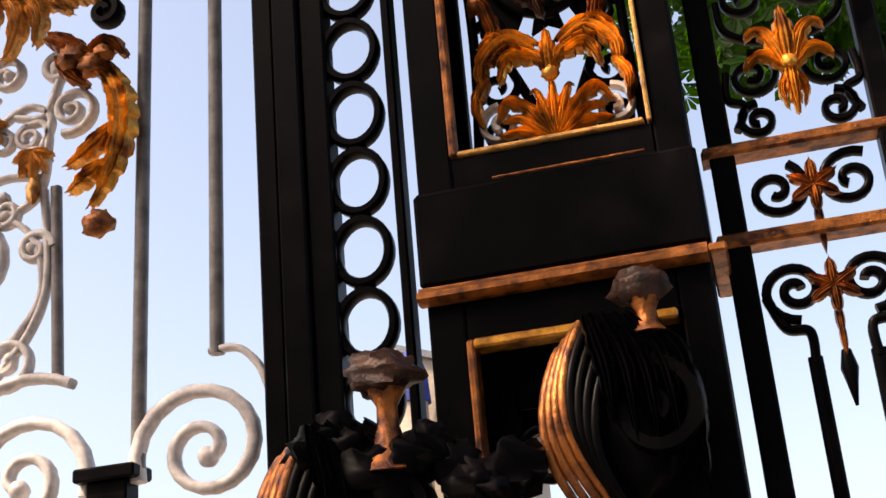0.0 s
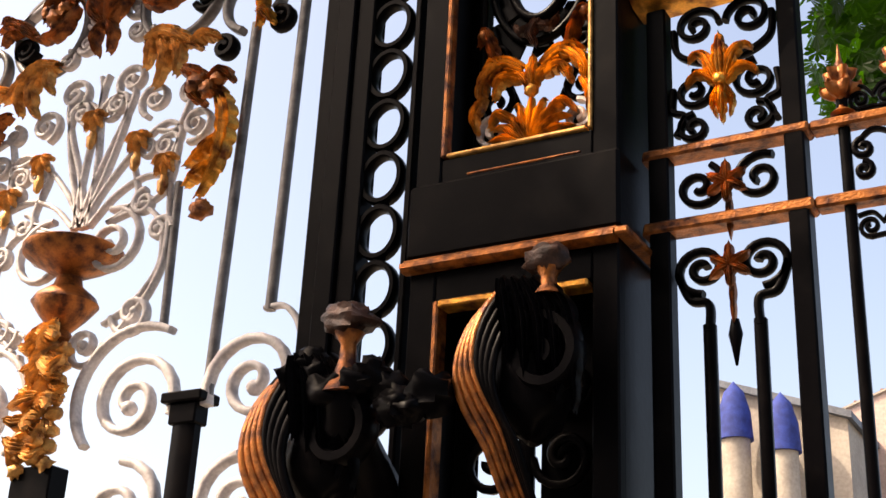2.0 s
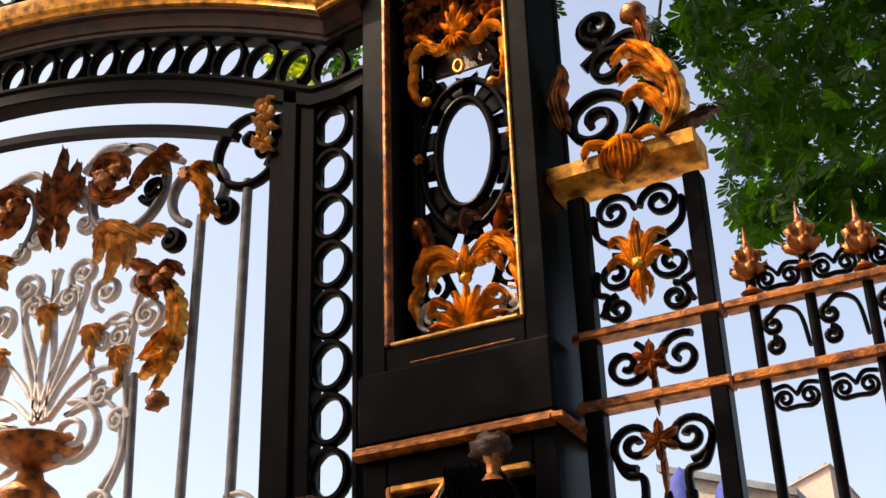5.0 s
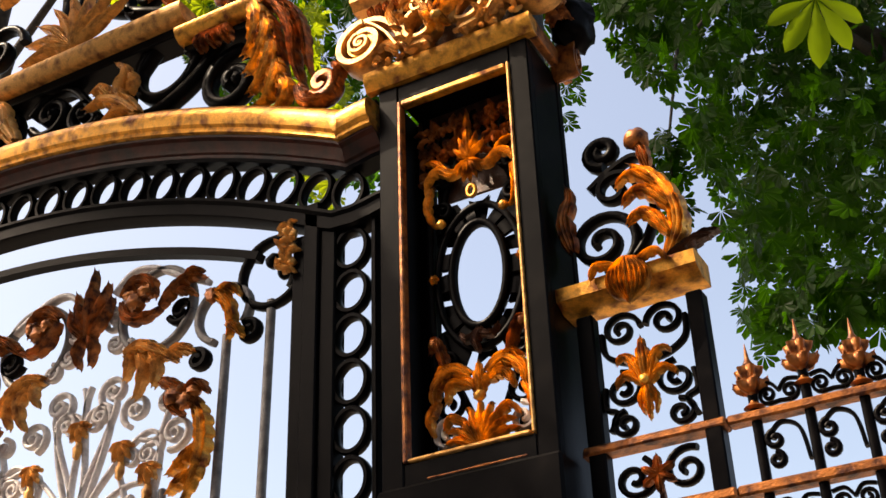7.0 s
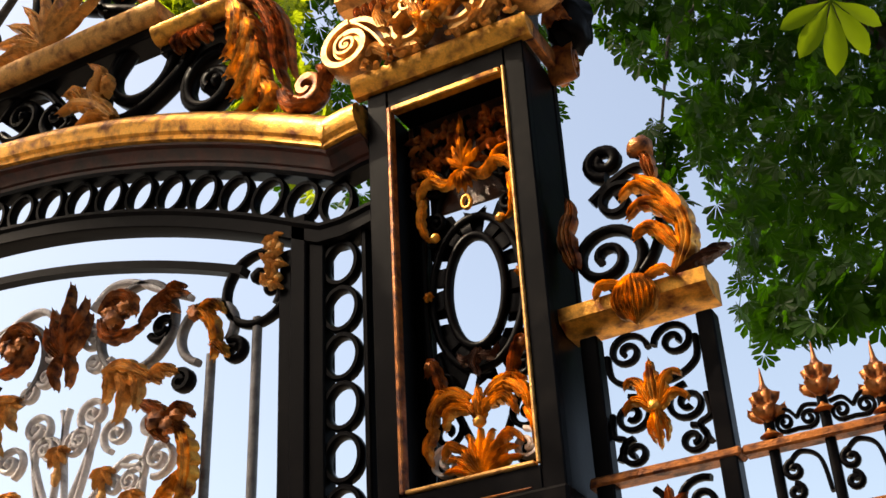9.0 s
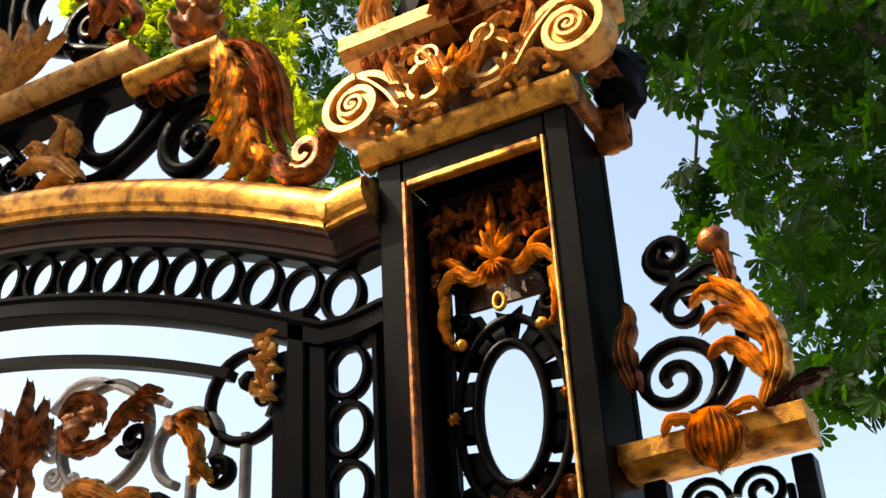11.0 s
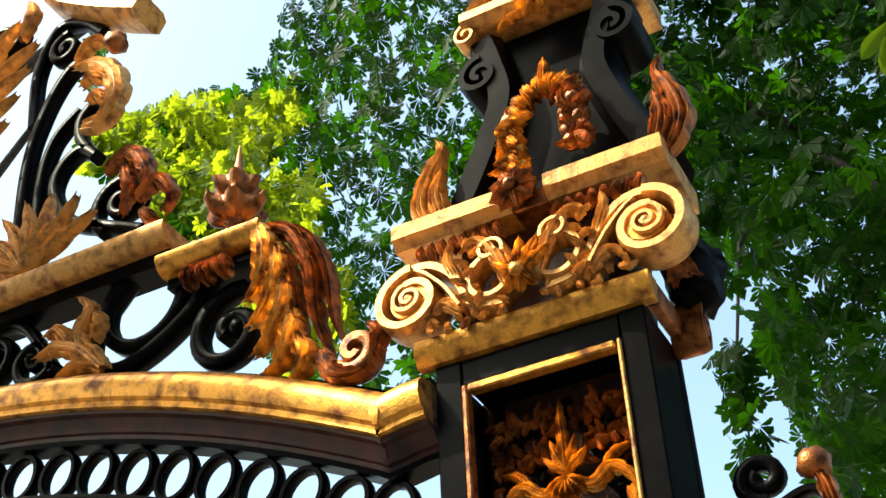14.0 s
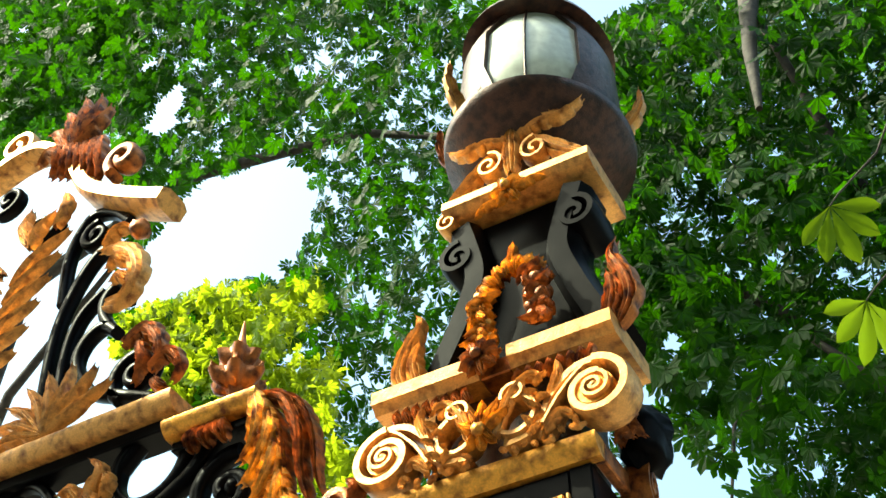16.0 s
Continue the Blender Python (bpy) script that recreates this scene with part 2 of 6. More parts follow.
    def lathe(self, prof, cx, cy, cz=0.0, sides=20, ribs=0, rib=0.0):
        vs, fs = [], []
        n = len(prof)
        for r, z in prof:
            for k in range(sides):
                g = 2 * math.pi * k / sides
                rr = r * (1 + rib * math.cos(ribs * g)) if ribs else r
                vs.append((cx + rr * math.cos(g), cy + rr * math.sin(g), cz + z))
        for i in range(n - 1):
            for k in range(sides):
                m = (k + 1) % sides
                fs.append((i * sides + k, i * sides + m, (i + 1) * sides + m, (i + 1) * sides + k))
        fs.append(tuple(range(sides - 1, -1, -1)))
        fs.append(tuple((n - 1) * sides + k for k in range(sides)))
        return self.add(vs, fs)

    def blob(self, c, r, seed=0, rough=0.25, squash=(1, 1, 1), seg=10, rings=7):
        vs, fs = [], []
        for i in range(rings + 1):
            th = math.pi * i / rings
            for k in range(seg):
                ph = 2 * math.pi * k / seg
                d = Vector((math.sin(th) * math.cos(ph), math.sin(th) * math.sin(ph), math.cos(th)))
                rr = r * (1 + rough * noise.noise(d * 2.3 + Vector((seed * 3.1, seed * 1.7, 0))))
                vs.append((c[0] + d.x * rr * squash[0], c[1] + d.y * rr * squash[1], c[2] + d.z * rr * squash[2]))
        for i in range(rings):
            for k in range(seg):
                m = (k + 1) % seg
                fs.append((i * seg + k, (i + 1) * seg + k, (i + 1) * seg + m, i * seg + m))
        return self.add(vs, fs)

    def rosette(self, cx, cz, y, r, petals=7, bulge=0.03, tilt=0.0):
        for k in range(petals):
            g = 2 * math.pi * k / petals + tilt
            self.leaf([(cx + r * 0.12 * math.cos(g), cz + r * 0.12 * math.sin(g)), (cx + r * 0.6 * math.cos(g), cz + r * 0.6 * math.sin(g)),
                       (cx + r * math.cos(g), cz + r * math.sin(g))], r * 0.75, y, bulge, 2, 0.01)
        return self.blob((cx, y - bulge, cz), r * 0.24, petals, 0.1)

    def loft(self, path, prof, closed=False):
        """Sweep a closed profile of (n, y) offsets along a path of (x, z); n is across the path, upwards."""
        self.hard = True
        n, m = len(path), len(prof)
        vs, fs = [], []
        for i, (x, z) in enumerate(path):
            a, b = path[max(0, i - 1)], path[min(n - 1, i + 1)]
            tx, tz = b[0] - a[0], b[1] - a[1]
            ln = math.hypot(tx, tz)
            nx, nz = -tz / ln, tx / ln
            if nz < 0:
                nx, nz = -nx, -nz
            for h, yy in prof:
                vs.append((x + nx * h, yy, z + nz * h))
        for i in range(n - 1):
            for k in range(m):
                q = (k + 1) % m
                fs.append((i * m + k, i * m + q, (i + 1) * m + q, (i + 1) * m + k))
        fs.append(tuple(range(m)))
        fs.append(tuple((n - 1) * m + k for k in range(m - 1, -1, -1)))
        return self.add(vs, fs)

    def mapped(self, fn):
        s = Shape()
        s.v, s.f, s.hard = [fn(p) for p in self.v], list(self.f), self.hard
        return s

    def mirrored(self, x0):
        s = Shape()
        s.v = [(2 * x0 - x, y, z) for x, y, z in self.v]
        s.f = [tuple(reversed(fc)) for fc in self.f]
        return s

    def moved(self, dx=0, dy=0, dz=0, k=1.0):
        s = Shape()
        s.v = [(x * k + dx, y * k + dy, z * k + dz) for x, y, z in self.v]
        s.f = list(self.f)
        return s

    def mesh(self, name, mat, smooth=False):
        me = bpy.data.meshes.new(name)
        me.from_pydata(self.v, [], self.f)
        me.materials.append(mat)
        bm = bmesh.new()
        bm.from_mesh(me)
        bmesh.ops.recalc_face_normals(bm, faces=bm.faces)
        bm.to_mesh(me)
        bm.free()
        if smooth:
            me.polygons.foreach_set("use_smooth", [True] * len(me.polygons))
            me.set_sharp_from_angle(angle=radians(34 if self.hard else 62))
        me.update()
        return me


def thing(name, x, y, z, label, category, group="", kind=""):
    ob = new(name)
    ob.empty_display_size = 0.1
    ob.location = (x, y, z)
    return tagged(ob, label, category, group, kind)


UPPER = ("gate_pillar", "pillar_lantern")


def fit_warp(kind, x, y, z):
    """Warp to the fitted camera: the upper works lean, taper and flatten above the capital line, the screens spread
    from the pillar.
    """
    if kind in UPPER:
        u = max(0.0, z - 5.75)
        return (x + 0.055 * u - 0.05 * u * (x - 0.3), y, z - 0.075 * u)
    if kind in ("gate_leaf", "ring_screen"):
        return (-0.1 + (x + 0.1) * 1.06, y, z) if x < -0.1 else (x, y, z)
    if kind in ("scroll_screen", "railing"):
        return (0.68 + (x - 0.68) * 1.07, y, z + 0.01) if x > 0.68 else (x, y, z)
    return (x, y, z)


def part(name, shape, mat, parent, label="", smooth=True):
    """Links a shape given in design coordinates as one mesh under a thing or a part."""
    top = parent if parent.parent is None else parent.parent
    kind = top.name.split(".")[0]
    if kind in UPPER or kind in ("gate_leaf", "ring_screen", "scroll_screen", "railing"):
        shape = shape.mapped(lambda p: fit_warp(kind, p[0], p[1], p[2]))
    ob = new(name, shape.mesh(name, mat, smooth))
    ob.parent = parent
    base = parent.location if parent.parent is None else parent.parent.location
    if parent.parent is None:
        ob.location = (-base[0], -base[1], -base[2])
    return tagged(ob, label) if label else ob


def spiral(cx, cz, r0, r1, a0, turns, n=26):
    """Points from radius r0 at angle a0 (degrees) winding in to r1."""
    pts = []
    for i in range(n + 1):
        k = i / n
        a = radians(a0) + 2 * math.pi * turns * k
        r = r0 + (r1 - r0) * (1 - (1 - k) ** 1.15)
        pts.append((cx + r * math.cos(a), cz + r * math.sin(a)))
    return pts


def circle(cx, cz, rx, rz=None, n=28):
    rz = rx if rz is None else rz
    return [(cx + rx * math.cos(2 * math.pi * k / n), cz + rz * math.sin(2 * math.pi * k / n)) for k in range(n)]


def curve(*pts, n=8):
    """Smooth path through (x, z) points."""
    p = [pts[0], *pts, pts[-1]]
    out = []
    for i in range(1, len(p) - 2):
        for k in range(n):
            t = k / n
            out.append(tuple(0.5 * (2 * p[i][c] + (p[i + 1][c] - p[i - 1][c]) * t + (2 * p[i - 1][c] - 5 * p[i][c] + 4 * p[i + 1][c] - p[i + 2][c]) * t * t
                                    + (3 * p[i][c] - p[i - 1][c] - 3 * p[i + 1][c] + p[i + 2][c]) * t ** 3) for c in (0, 1)))
    out.append(pts[-1])
    return out


# ---------------------------------------------------------------- ground
s = Shape()
s.add([(-900, -900, 0), (900, -900, 0), (900, 900, 0), (-900, 900, 0)], [(0, 1, 2, 3)])
tagged(new("ground", s.mesh("ground", ASPHALT)), "grey asphalt ground running to the horizon", "ground", kind="structure")
s = Shape().box(-14, 14, 0.8, 40, 0.0, 0.04, 0.01)
tagged(new("path", s.mesh("path", GRAVEL)), "pale gravel park path behind the gate", "path", kind="structure")
s = Shape().box(-14, 14, -0.5, 0.75, 0.0, 0.15, 0.02)
tagged(new("kerb", s.mesh("kerb", STONE)), "cream stone kerb under the gate and railing", "kerb", kind="structure")

# ---------------------------------------------------------------- gate pillar
PX0, PX1, PD = -0.10, 0.66, 0.36
CX = 0.285
pillar = thing("gate_pillar", CX, 0.18, 0.15, "black iron gate pillar with gilded openwork panels and capital", "pillar")
part("plinth", Shape().box(PX0 - 0.10, PX1 + 0.10, -0.10, PD + 0.10, 0.15, 1.0, 0.02), STONE, pillar, "cream stone plinth")
# corner stiles, front and back
for nm, x0, x1 in (("stile", PX0, 0.0), ("stile", 0.57, PX1)):
    part(nm, Shape().box(x0, x1, 0.0, 0.05, 1.0, 5.76), IRON, pillar)
    part(nm, Shape().box(x0, x1, PD - 0.05, PD, 1.0, 5.76), IRON, pillar)
part("side_plate", Shape().box(PX0 + 0.004, PX0 + 0.03, 0.05, PD - 0.05, 1.0, 5.76), IRON, pillar)
part("side_plate", Shape().box(PX1 - 0.03, PX1 - 0.004, 0.05, PD - 0.05, 1.0, 5.76), IRON, pillar)
for z0, z1, y0, y1, dx in ((5.655, 5.757, 0.003, 0.05, 0), (3.50, 3.895, 0.003, 0.05, 0), (1.0, 1.35, 0.003, 0.05, 0)):
    part("cross_plate", Shape().box(0.0, 0.57, y0, y1, z0, z1), IRON, pillar)
    part("cross_plate", Shape().box(0.0, 0.57, PD - 0.05, PD - 0.003, z0, z1), IRON, pillar)
part("box_block", Shape().box(PX0 - 0.012, PX1 + 0.012, -0.022, PD + 0.02, 3.52, 3.80, 0.012), IRON, pillar, "plain black iron block below the panel")
part("sill_line", Shape().box(0.12, 0.54, -0.030, -0.020, 3.801, 3.808, 0.002), GILT_DARK, pillar, "thin sill edge in dark gilding")
# gilded bead round the upper panel: left toned as shaded, right and sill as sunlit
bead = 0.022
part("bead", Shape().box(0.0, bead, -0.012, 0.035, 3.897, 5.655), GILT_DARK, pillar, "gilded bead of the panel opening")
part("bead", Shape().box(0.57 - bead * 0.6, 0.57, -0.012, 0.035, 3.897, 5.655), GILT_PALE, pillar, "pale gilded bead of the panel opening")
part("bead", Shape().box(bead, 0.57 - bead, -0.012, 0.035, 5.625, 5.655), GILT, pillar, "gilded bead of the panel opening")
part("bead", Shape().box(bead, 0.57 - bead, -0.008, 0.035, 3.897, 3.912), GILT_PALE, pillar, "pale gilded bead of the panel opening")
# shelf moulding and lower panel bead
part("shelf", Shape().loft([(PX0 - 0.015, 3.47), (PX1 + 0.0, 3.47)], [(0, 0.0), (0, -0.03), (0.012, -0.05), (0.028, -0.05), (0.036, -0.03), (0.05, -0.02), (0.05, 0.0)]), GILT_DARK, pillar, "dark gilded shelf moulding")
part("shelf", Shape().box(PX1 + 0.002, PX1 + 0.05, -0.05, PD, 3.48, 3.505, 0.006), GILT_DARK, pillar, "dark gilded shelf moulding")
part("cross_plate", Shape().box(0.0, 0.57, 0.003, 0.05, 3.36, 3.47), IRON, pillar)
part("bead", Shape().box(0.02, 0.56, -0.015, 0.06, 3.335, 3.362), GILT, pillar, "gilded bead of the lower panel")
part("bead", Shape().box(0.0, 0.022, -0.012, 0.06, 1.35, 3.362), GILT_DARK, pillar, "gilded bead of the lower panel")

# openwork of the upper panel
OY = 0.15
OX, OZ = 0.30, 4.735
s = Shape().bar(circle(OX, OZ, 0.128, 0.25, 36), 0.032, 0.05, OY, True)
s.bar(circle(OX, OZ, 0.205, 0.345, 40), 0.03, 0.03, OY + 0.005, True)
part("oval_ring", s, IRON, pillar, "black iron oval ring in the panel")
s = Shape()
for k in range(18):
    g = 2 * math.pi * k / 18
    if k % 3 != 1:
        a0, a1 = g - 0.13, g + 0.13
        s.bar([(OX + 0.166 * math.cos(a), OZ + 0.298 * math.sin(a)) for a in (a0, g, a1)], 0.06, 0.02, OY + 0.01)
part("oval_web", s, IRON, pillar)
s = Shape()
n = 48
vs = []
for k in range(n):
    g = 2 * math.pi * k / n
    c, q = math.cos(g), math.sin(g)
    t = min(0.215 / max(1e-6, abs(c)), 0.40 / max(1e-6, abs(q)))
    for yy in (OY + 0.03, OY + 0.042):
        vs.append((OX + 0.135 * c, yy, OZ + 0.258 * q))
        vs.append((OX + c * t * (0.93 if k % 4 == 0 else 1.0), yy, OZ + q * t * (0.93 if k % 4 == 0 else 1.0)))
fs = []
for k in range(n):
    if k % 8 in (2, 5):
        continue
    a, b = 4 * k, 4 * ((k + 1) % n)
    fs += [(a, a + 1, b + 1, b), (a + 2, b + 2, b + 3, a + 3)]
s.add(vs, fs)
part("oval_plate", s, IRON, pillar, "pierced black iron plate round the oval", False)
part("reveal", Shape().box(0.0, 0.57, 0.05, PD - 0.05, 5.66, 5.70), IRON, pillar)
part("top_plate", Shape().box(0.0, 0.57, OY + 0.035, OY + 0.05, 5.30, 5.659).box(0.09, 0.50, OY + 0.036, OY + 0.051, 5.16, 5.299), BRONZE, pillar, "red-brown backing plate")
s = Shape()
for sx in (-1, 1):
    for cz, r, a in ((5.28, 0.07, 90), (5.46, 0.06, -60), (4.17, 0.075, 100), (4.02, 0.055, 200), (4.36, 0.05, 20), (5.10, 0.05, 0)):
        sp = spiral(OX + sx * 0.17, cz, r, 0.012, a if sx > 0 else 180 - a, 1.4 * sx, 22)
        s.bar(sp, 0.022, 0.03, OY + 0.01)
    s.bar(curve((OX + sx * 0.245, 3.92), (OX + sx * 0.225, 4.3), (OX + sx * 0.235, 4.75), (OX + sx * 0.225, 5.2), (OX + sx * 0.24, 5.62)), 0.028, 0.03, OY)
    s.bar(curve((OX, 3.93), (OX + sx * 0.07, 4.1), (OX + sx * 0.15, 4.3), (OX + sx * 0.2, 4.5)), 0.03, 0.02, OY + 0.02)
    s.bar(curve((OX, 5.6), (OX + sx * 0.08, 5.4), (OX + sx * 0.16, 5.2), (OX + sx * 0.2, 5.0)), 0.03, 0.02, OY + 0.02)
part("panel_scrolls", s, IRON, pillar)
for sx in (-1, 1):
    for w, lobes, mt, *pts in ((0.085, 6, GILT, (0.04, 4.25), (0.12, 4.285), (0.20, 4.21), (0.195, 4.10)), (0.06, 4, GILT, (0.05, 4.21), (0.12, 4.22), (0.155, 4.14)),
                               (0.055, 4, GILT, (0.10, 4.26), (0.15, 4.30), (0.21, 4.27)), (0.06, 6, GILT_DARK, (0.14, 4.24), (0.155, 4.34), (0.195, 4.45), (0.225, 4.38)),
                               (0.05, 4, GILT, (0.19, 4.16), (0.225, 4.09), (0.21, 4.01)), (0.05, 3, GILT, (0.06, 4.04), (0.13, 4.08), (0.17, 4.03))):
        part("acanthus", Shape().leaf(curve(*[(OX + sx * a, b) for a, b in pts]), w, OY - 0.05, 0.045, lobes, 0.02), mt, pillar, "gilded acanthus scroll leaf")
    part("curl", Shape().bar(spiral(OX + sx * 0.165, 4.03, 0.065, 0.012, 90, -1.5 * sx, 26), 0.02, 0.04, OY - 0.02), GREY_IRON, pillar, "pale grey curl")
    part("bud", Shape().blob((OX + sx * 0.195, OY - 0.05, 4.43), 0.032, 5, 0.3, (1, 0.9, 1)), GILT_DARK, pillar, "red-brown curled bud")
    s = Shape()
    s.leaf(curve((OX + sx * 0.03, 5.26), (OX + sx * 0.09, 5.24), (OX + sx * 0.15, 5.28), (OX + sx * 0.21, 5.24), (OX + sx * 0.225, 5.16)), 0.07, OY - 0.04, 0.035, 6)
    s.leaf(curve((OX + sx * 0.20, 5.20), (OX + sx * 0.215, 5.10), (OX + sx * 0.19, 5.01), (OX + sx * 0.15, 5.00)), 0.055, OY - 0.04, 0.03, 5)
    s.leaf(curve((OX + sx * 0.12, 5.27), (OX + sx * 0.17, 5.33), (OX + sx * 0.23, 5.35)), 0.05, OY - 0.04, 0.03, 4)
    s.blob((OX + sx * 0.15, OY - 0.05, 5.0), 0.022, 2, 0.2)
    part("acanthus", s, GILT, pillar, "gilded acanthus spray")
    s = Shape()
    s.sprig([(OX + sx * 0.02, 5.36), (OX + sx * 0.12, 5.42), (OX + sx * 0.24, 5.40)], 16, 0.06, OY, 41, 1.0)
    s.sprig([(OX + sx * 0.02, 5.50), (OX + sx * 0.12, 5.54), (OX + sx * 0.24, 5.52)], 16, 0.06, OY, 42, 1.0)
    s.sprig([(OX + sx * 0.22, 5.56), (OX + sx * 0.23, 5.40), (OX + sx * 0.22, 5.22)], 12, 0.055, OY, 43, 1.0)
    part("foliage_relief", s, GILT_DARK, pillar, "tarnished red-brown cast foliage")
    part("stud", Shape().rosette(OX + sx * 0.205, 4.75, OY - 0.03, 0.026, 6, 0.012), GILT, pillar, "small gilded rosette")
s = Shape()
for k in range(9):
    g = radians(90 + (k - 4) * 17)
    ln = 0.22 - 0.018 * abs(k - 4)
    dr = 0.03 * (k - 4)
    s.leaf(curve((OX, 3.93), (OX + ln * 0.5 * math.cos(g), 3.93 + ln * 0.6 * math.sin(g)), (OX + ln * 0.85 * math.cos(g), 3.93 + ln * 0.92 * math.sin(g)), (OX + ln * math.cos(g) - dr * 0.3, 3.93 + ln * 0.86 * math.sin(g))), 0.056, OY - 0.05, 0.045, 4)
s.leaf([(OX, 4.15), (OX, 4.22), (OX, 4.31)], 0.07, OY - 0.05, 0.04, 4)
for q in (-1, 1):
    s.leaf(curve((OX, 4.16), (OX + q * 0.05, 4.23), (OX + q * 0.10, 4.22)), 0.05, OY - 0.05, 0.03, 3)
s.blob((OX, OY - 0.06, 4.15), 0.026, 2)
part("palmette", s, GILT, pillar, "bright gilded palmette")
s = Shape()
for k in range(7):
    g = radians(-90 + (k - 3) * 24)
    s.leaf([(OX, 5.28), (OX + 0.05 * math.cos(g), 5.28 + 0.06 * math.sin(g)), (OX + 0.085 * math.cos(g), 5.28 + 0.11 * math.sin(g))], 0.035, OY - 0.05, 0.03, 2)
for k in range(5):
    g = radians(90 + (k - 2) * 30)
    s.leaf([(OX, 5.30), (OX + 0.06 * math.cos(g), 5.30 + 0.08 * math.sin(g)), (OX + 0.09 * math.cos(g), 5.30 + 0.15 * math.sin(g))], 0.04, OY - 0.05, 0.03, 3)
s.leaf([(OX, 5.30), (OX, 5.44), (OX, 5.57)], 0.05, OY - 0.05, 0.035, 5)
part("palmette", s, GILT, pillar, "bright gilded palmette")
s = Shape().leaf([(OX, 4.46), (OX - 0.02, 4.40), (OX, 4.34)], 0.06, OY - 0.03, 0.03, 3)
for q in (-1, 1):
    s.leaf(curve((OX, 4.44), (OX + q * 0.06, 4.42), (OX + q * 0.09, 4.47)), 0.05, OY - 0.03, 0.03, 3)
part("oval_leaf", s, BRONZE, pillar, "dark cast leaf under the oval")
part("pendant", Shape().bar(circle(OX, 5.13, 0.02, 0.03, 12), 0.014, 0.02, OY - 0.04, True), GILT, pillar, "small gilded ring pendant")

# openwork of the lower panel
s = Shape()
for cz, r in ((3.08, 0.10), (2.84, 0.11), (2.58, 0.11), (2.30, 0.11), (2.0, 0.11)):
    for sx in (-1, 1):
        s.bar(spiral(CX + sx * 0.13, cz, r, 0.015, 180 if sx > 0 else 0, 1.5 * sx), 0.028, 0.03, OY)
s.bar([(CX, 1.36), (CX, 3.34)], 0.05, 0.04, OY)
part("panel_scrolls", s, IRON, pillar)
part("reveal", Shape().box(0.0, 0.57, 0.062, PD - 0.05, 3.346, 3.40), IRON, pillar)
part("cross_plate", Shape().box(0.0, 0.57, PD - 0.05, PD - 0.003, 3.15, 3.497), IRON, pillar)
# Added black sheets stand in for the unlit inside of the pillar.
part("shade_sheet", Shape().box(0.32, 0.57, OY + 0.03, OY + 0.045, 1.36, 3.345).box(0.0, 0.09, OY + 0.031, OY + 0.046, 1.36, 3.345).box(0.09, 0.32, OY + 0.032, OY + 0.044, 3.2, 3.345), IRON, pillar, "black sheet added for the dark inside of the pillar")
for i, (x, z) in enumerate(((0.48, 3.08),)):
    part("rosette", Shape().rosette(x, z, 0.02, 0.05, 6), GILT_DARK, pillar, "tarnished gilded rosette")

# corbel brackets on the lower front
def corbel(x, y, z, h, w, knob, label):
    c = thing("scroll_bracket", x, y, z, label, "bracket", "scroll brackets on the pillar")
    for k in range(8):
        yy = (k - 3.5) * w / 8
        p = []
        for i in range(19):
            u = i / 18
            p.append((x + yy * (1 - 0.45 * u) - 0.055 * math.sin(math.pi * min(1.0, u * 1.7)) + 0.17 * max(0.0, u - 0.35) ** 1.3,
                      y - 0.13 * math.sin(math.pi * u ** 0.8) + 0.10 * u, z + h * (1 - u) - 0.02 * abs(k - 3.5)))
        part("flute", Shape().tube(p, w / 11, w / 18, 8), GILT_DARK if k < 4 else IRON, c, "tarnished gilded flute" if k < 4 else "")
    part("body", Shape().blob((x + w * 0.45, y + 0.05, z + h * 0.62), 0.17, 5, 0.2, (0.8, 0.7, 1.2), 16, 12), IRON, c, "black scrolled iron body")
    s = Shape()
    for k in range(5):
        s.leaf(curve((x + 0.02 + 0.03 * k, z + h * 0.98), (x + 0.05 + 0.045 * k, z + h * 0.80), (x + 0.05 + 0.05 * k, z + h * (0.62 - 0.05 * k))), 0.075, y - 0.07 + 0.012 * k, 0.05, 5, 0.02)
    part("cast_leaf", s, IRON, c, "black cast acanthus over the bracket")
    s = Shape().bar(spiral(x + w * 0.9, z + h * 0.66, 0.13, 0.02, 100, -1.4, 30), 0.045, 0.10, y - 0.02)
    part("bracket_scroll", s, IRON, c, "black scroll end")
    if knob:
        part("knob", Shape().blob((x + 0.15, y - 0.03, z + h + 0.055), 0.055, 2, 0.4, (1.3, 1, 0.9), 16, 12), BRONZE, c, "brown knob")
        part("stem", Shape().lathe([(0.05, 0), (0.03, 0.03), (0.025, 0.06), (0.04, 0.09)], x + 0.16, y - 0.03, z + h - 0.07, 12), GILT_DARK, c, "gilded stem")
    return c


corbel(0.33, -0.12, 2.55, 0.78, 0.16, True, "dark scrolled bracket with tarnished gilded flutes and knob")
corbel(-0.36, -0.22, 2.35, 0.78, 0.2, False, "dark scrolled bracket with tarnished gilded flutes")
b2 = thing("bracket_knob", -0.16, -0.25, 3.0, "brown knob on a gilded stem beside the pillar", "knob")
part("stem", Shape().lathe([(0.09, 0), (0.05, 0.05), (0.028, 0.12), (0.026, 0.17), (0.05, 0.21)], -0.16, -0.25, 2.98, 14), GILT_DARK, b2, "tarnished gilded stem")
part("knob", Shape().blob((-0.165, -0.25, 3.235), 0.07, 4, 0.45, (1.3, 1, 0.8), 18, 14), BRONZE, b2)
part("bracket_arm", Shape().tube([(-0.2, 0.1, 2.7), (-0.16, -0.1, 2.78), (-0.16, -0.24, 2.9), (-0.16, -0.25, 3.0)], 0.09, 0.07, 10), IRON, b2)
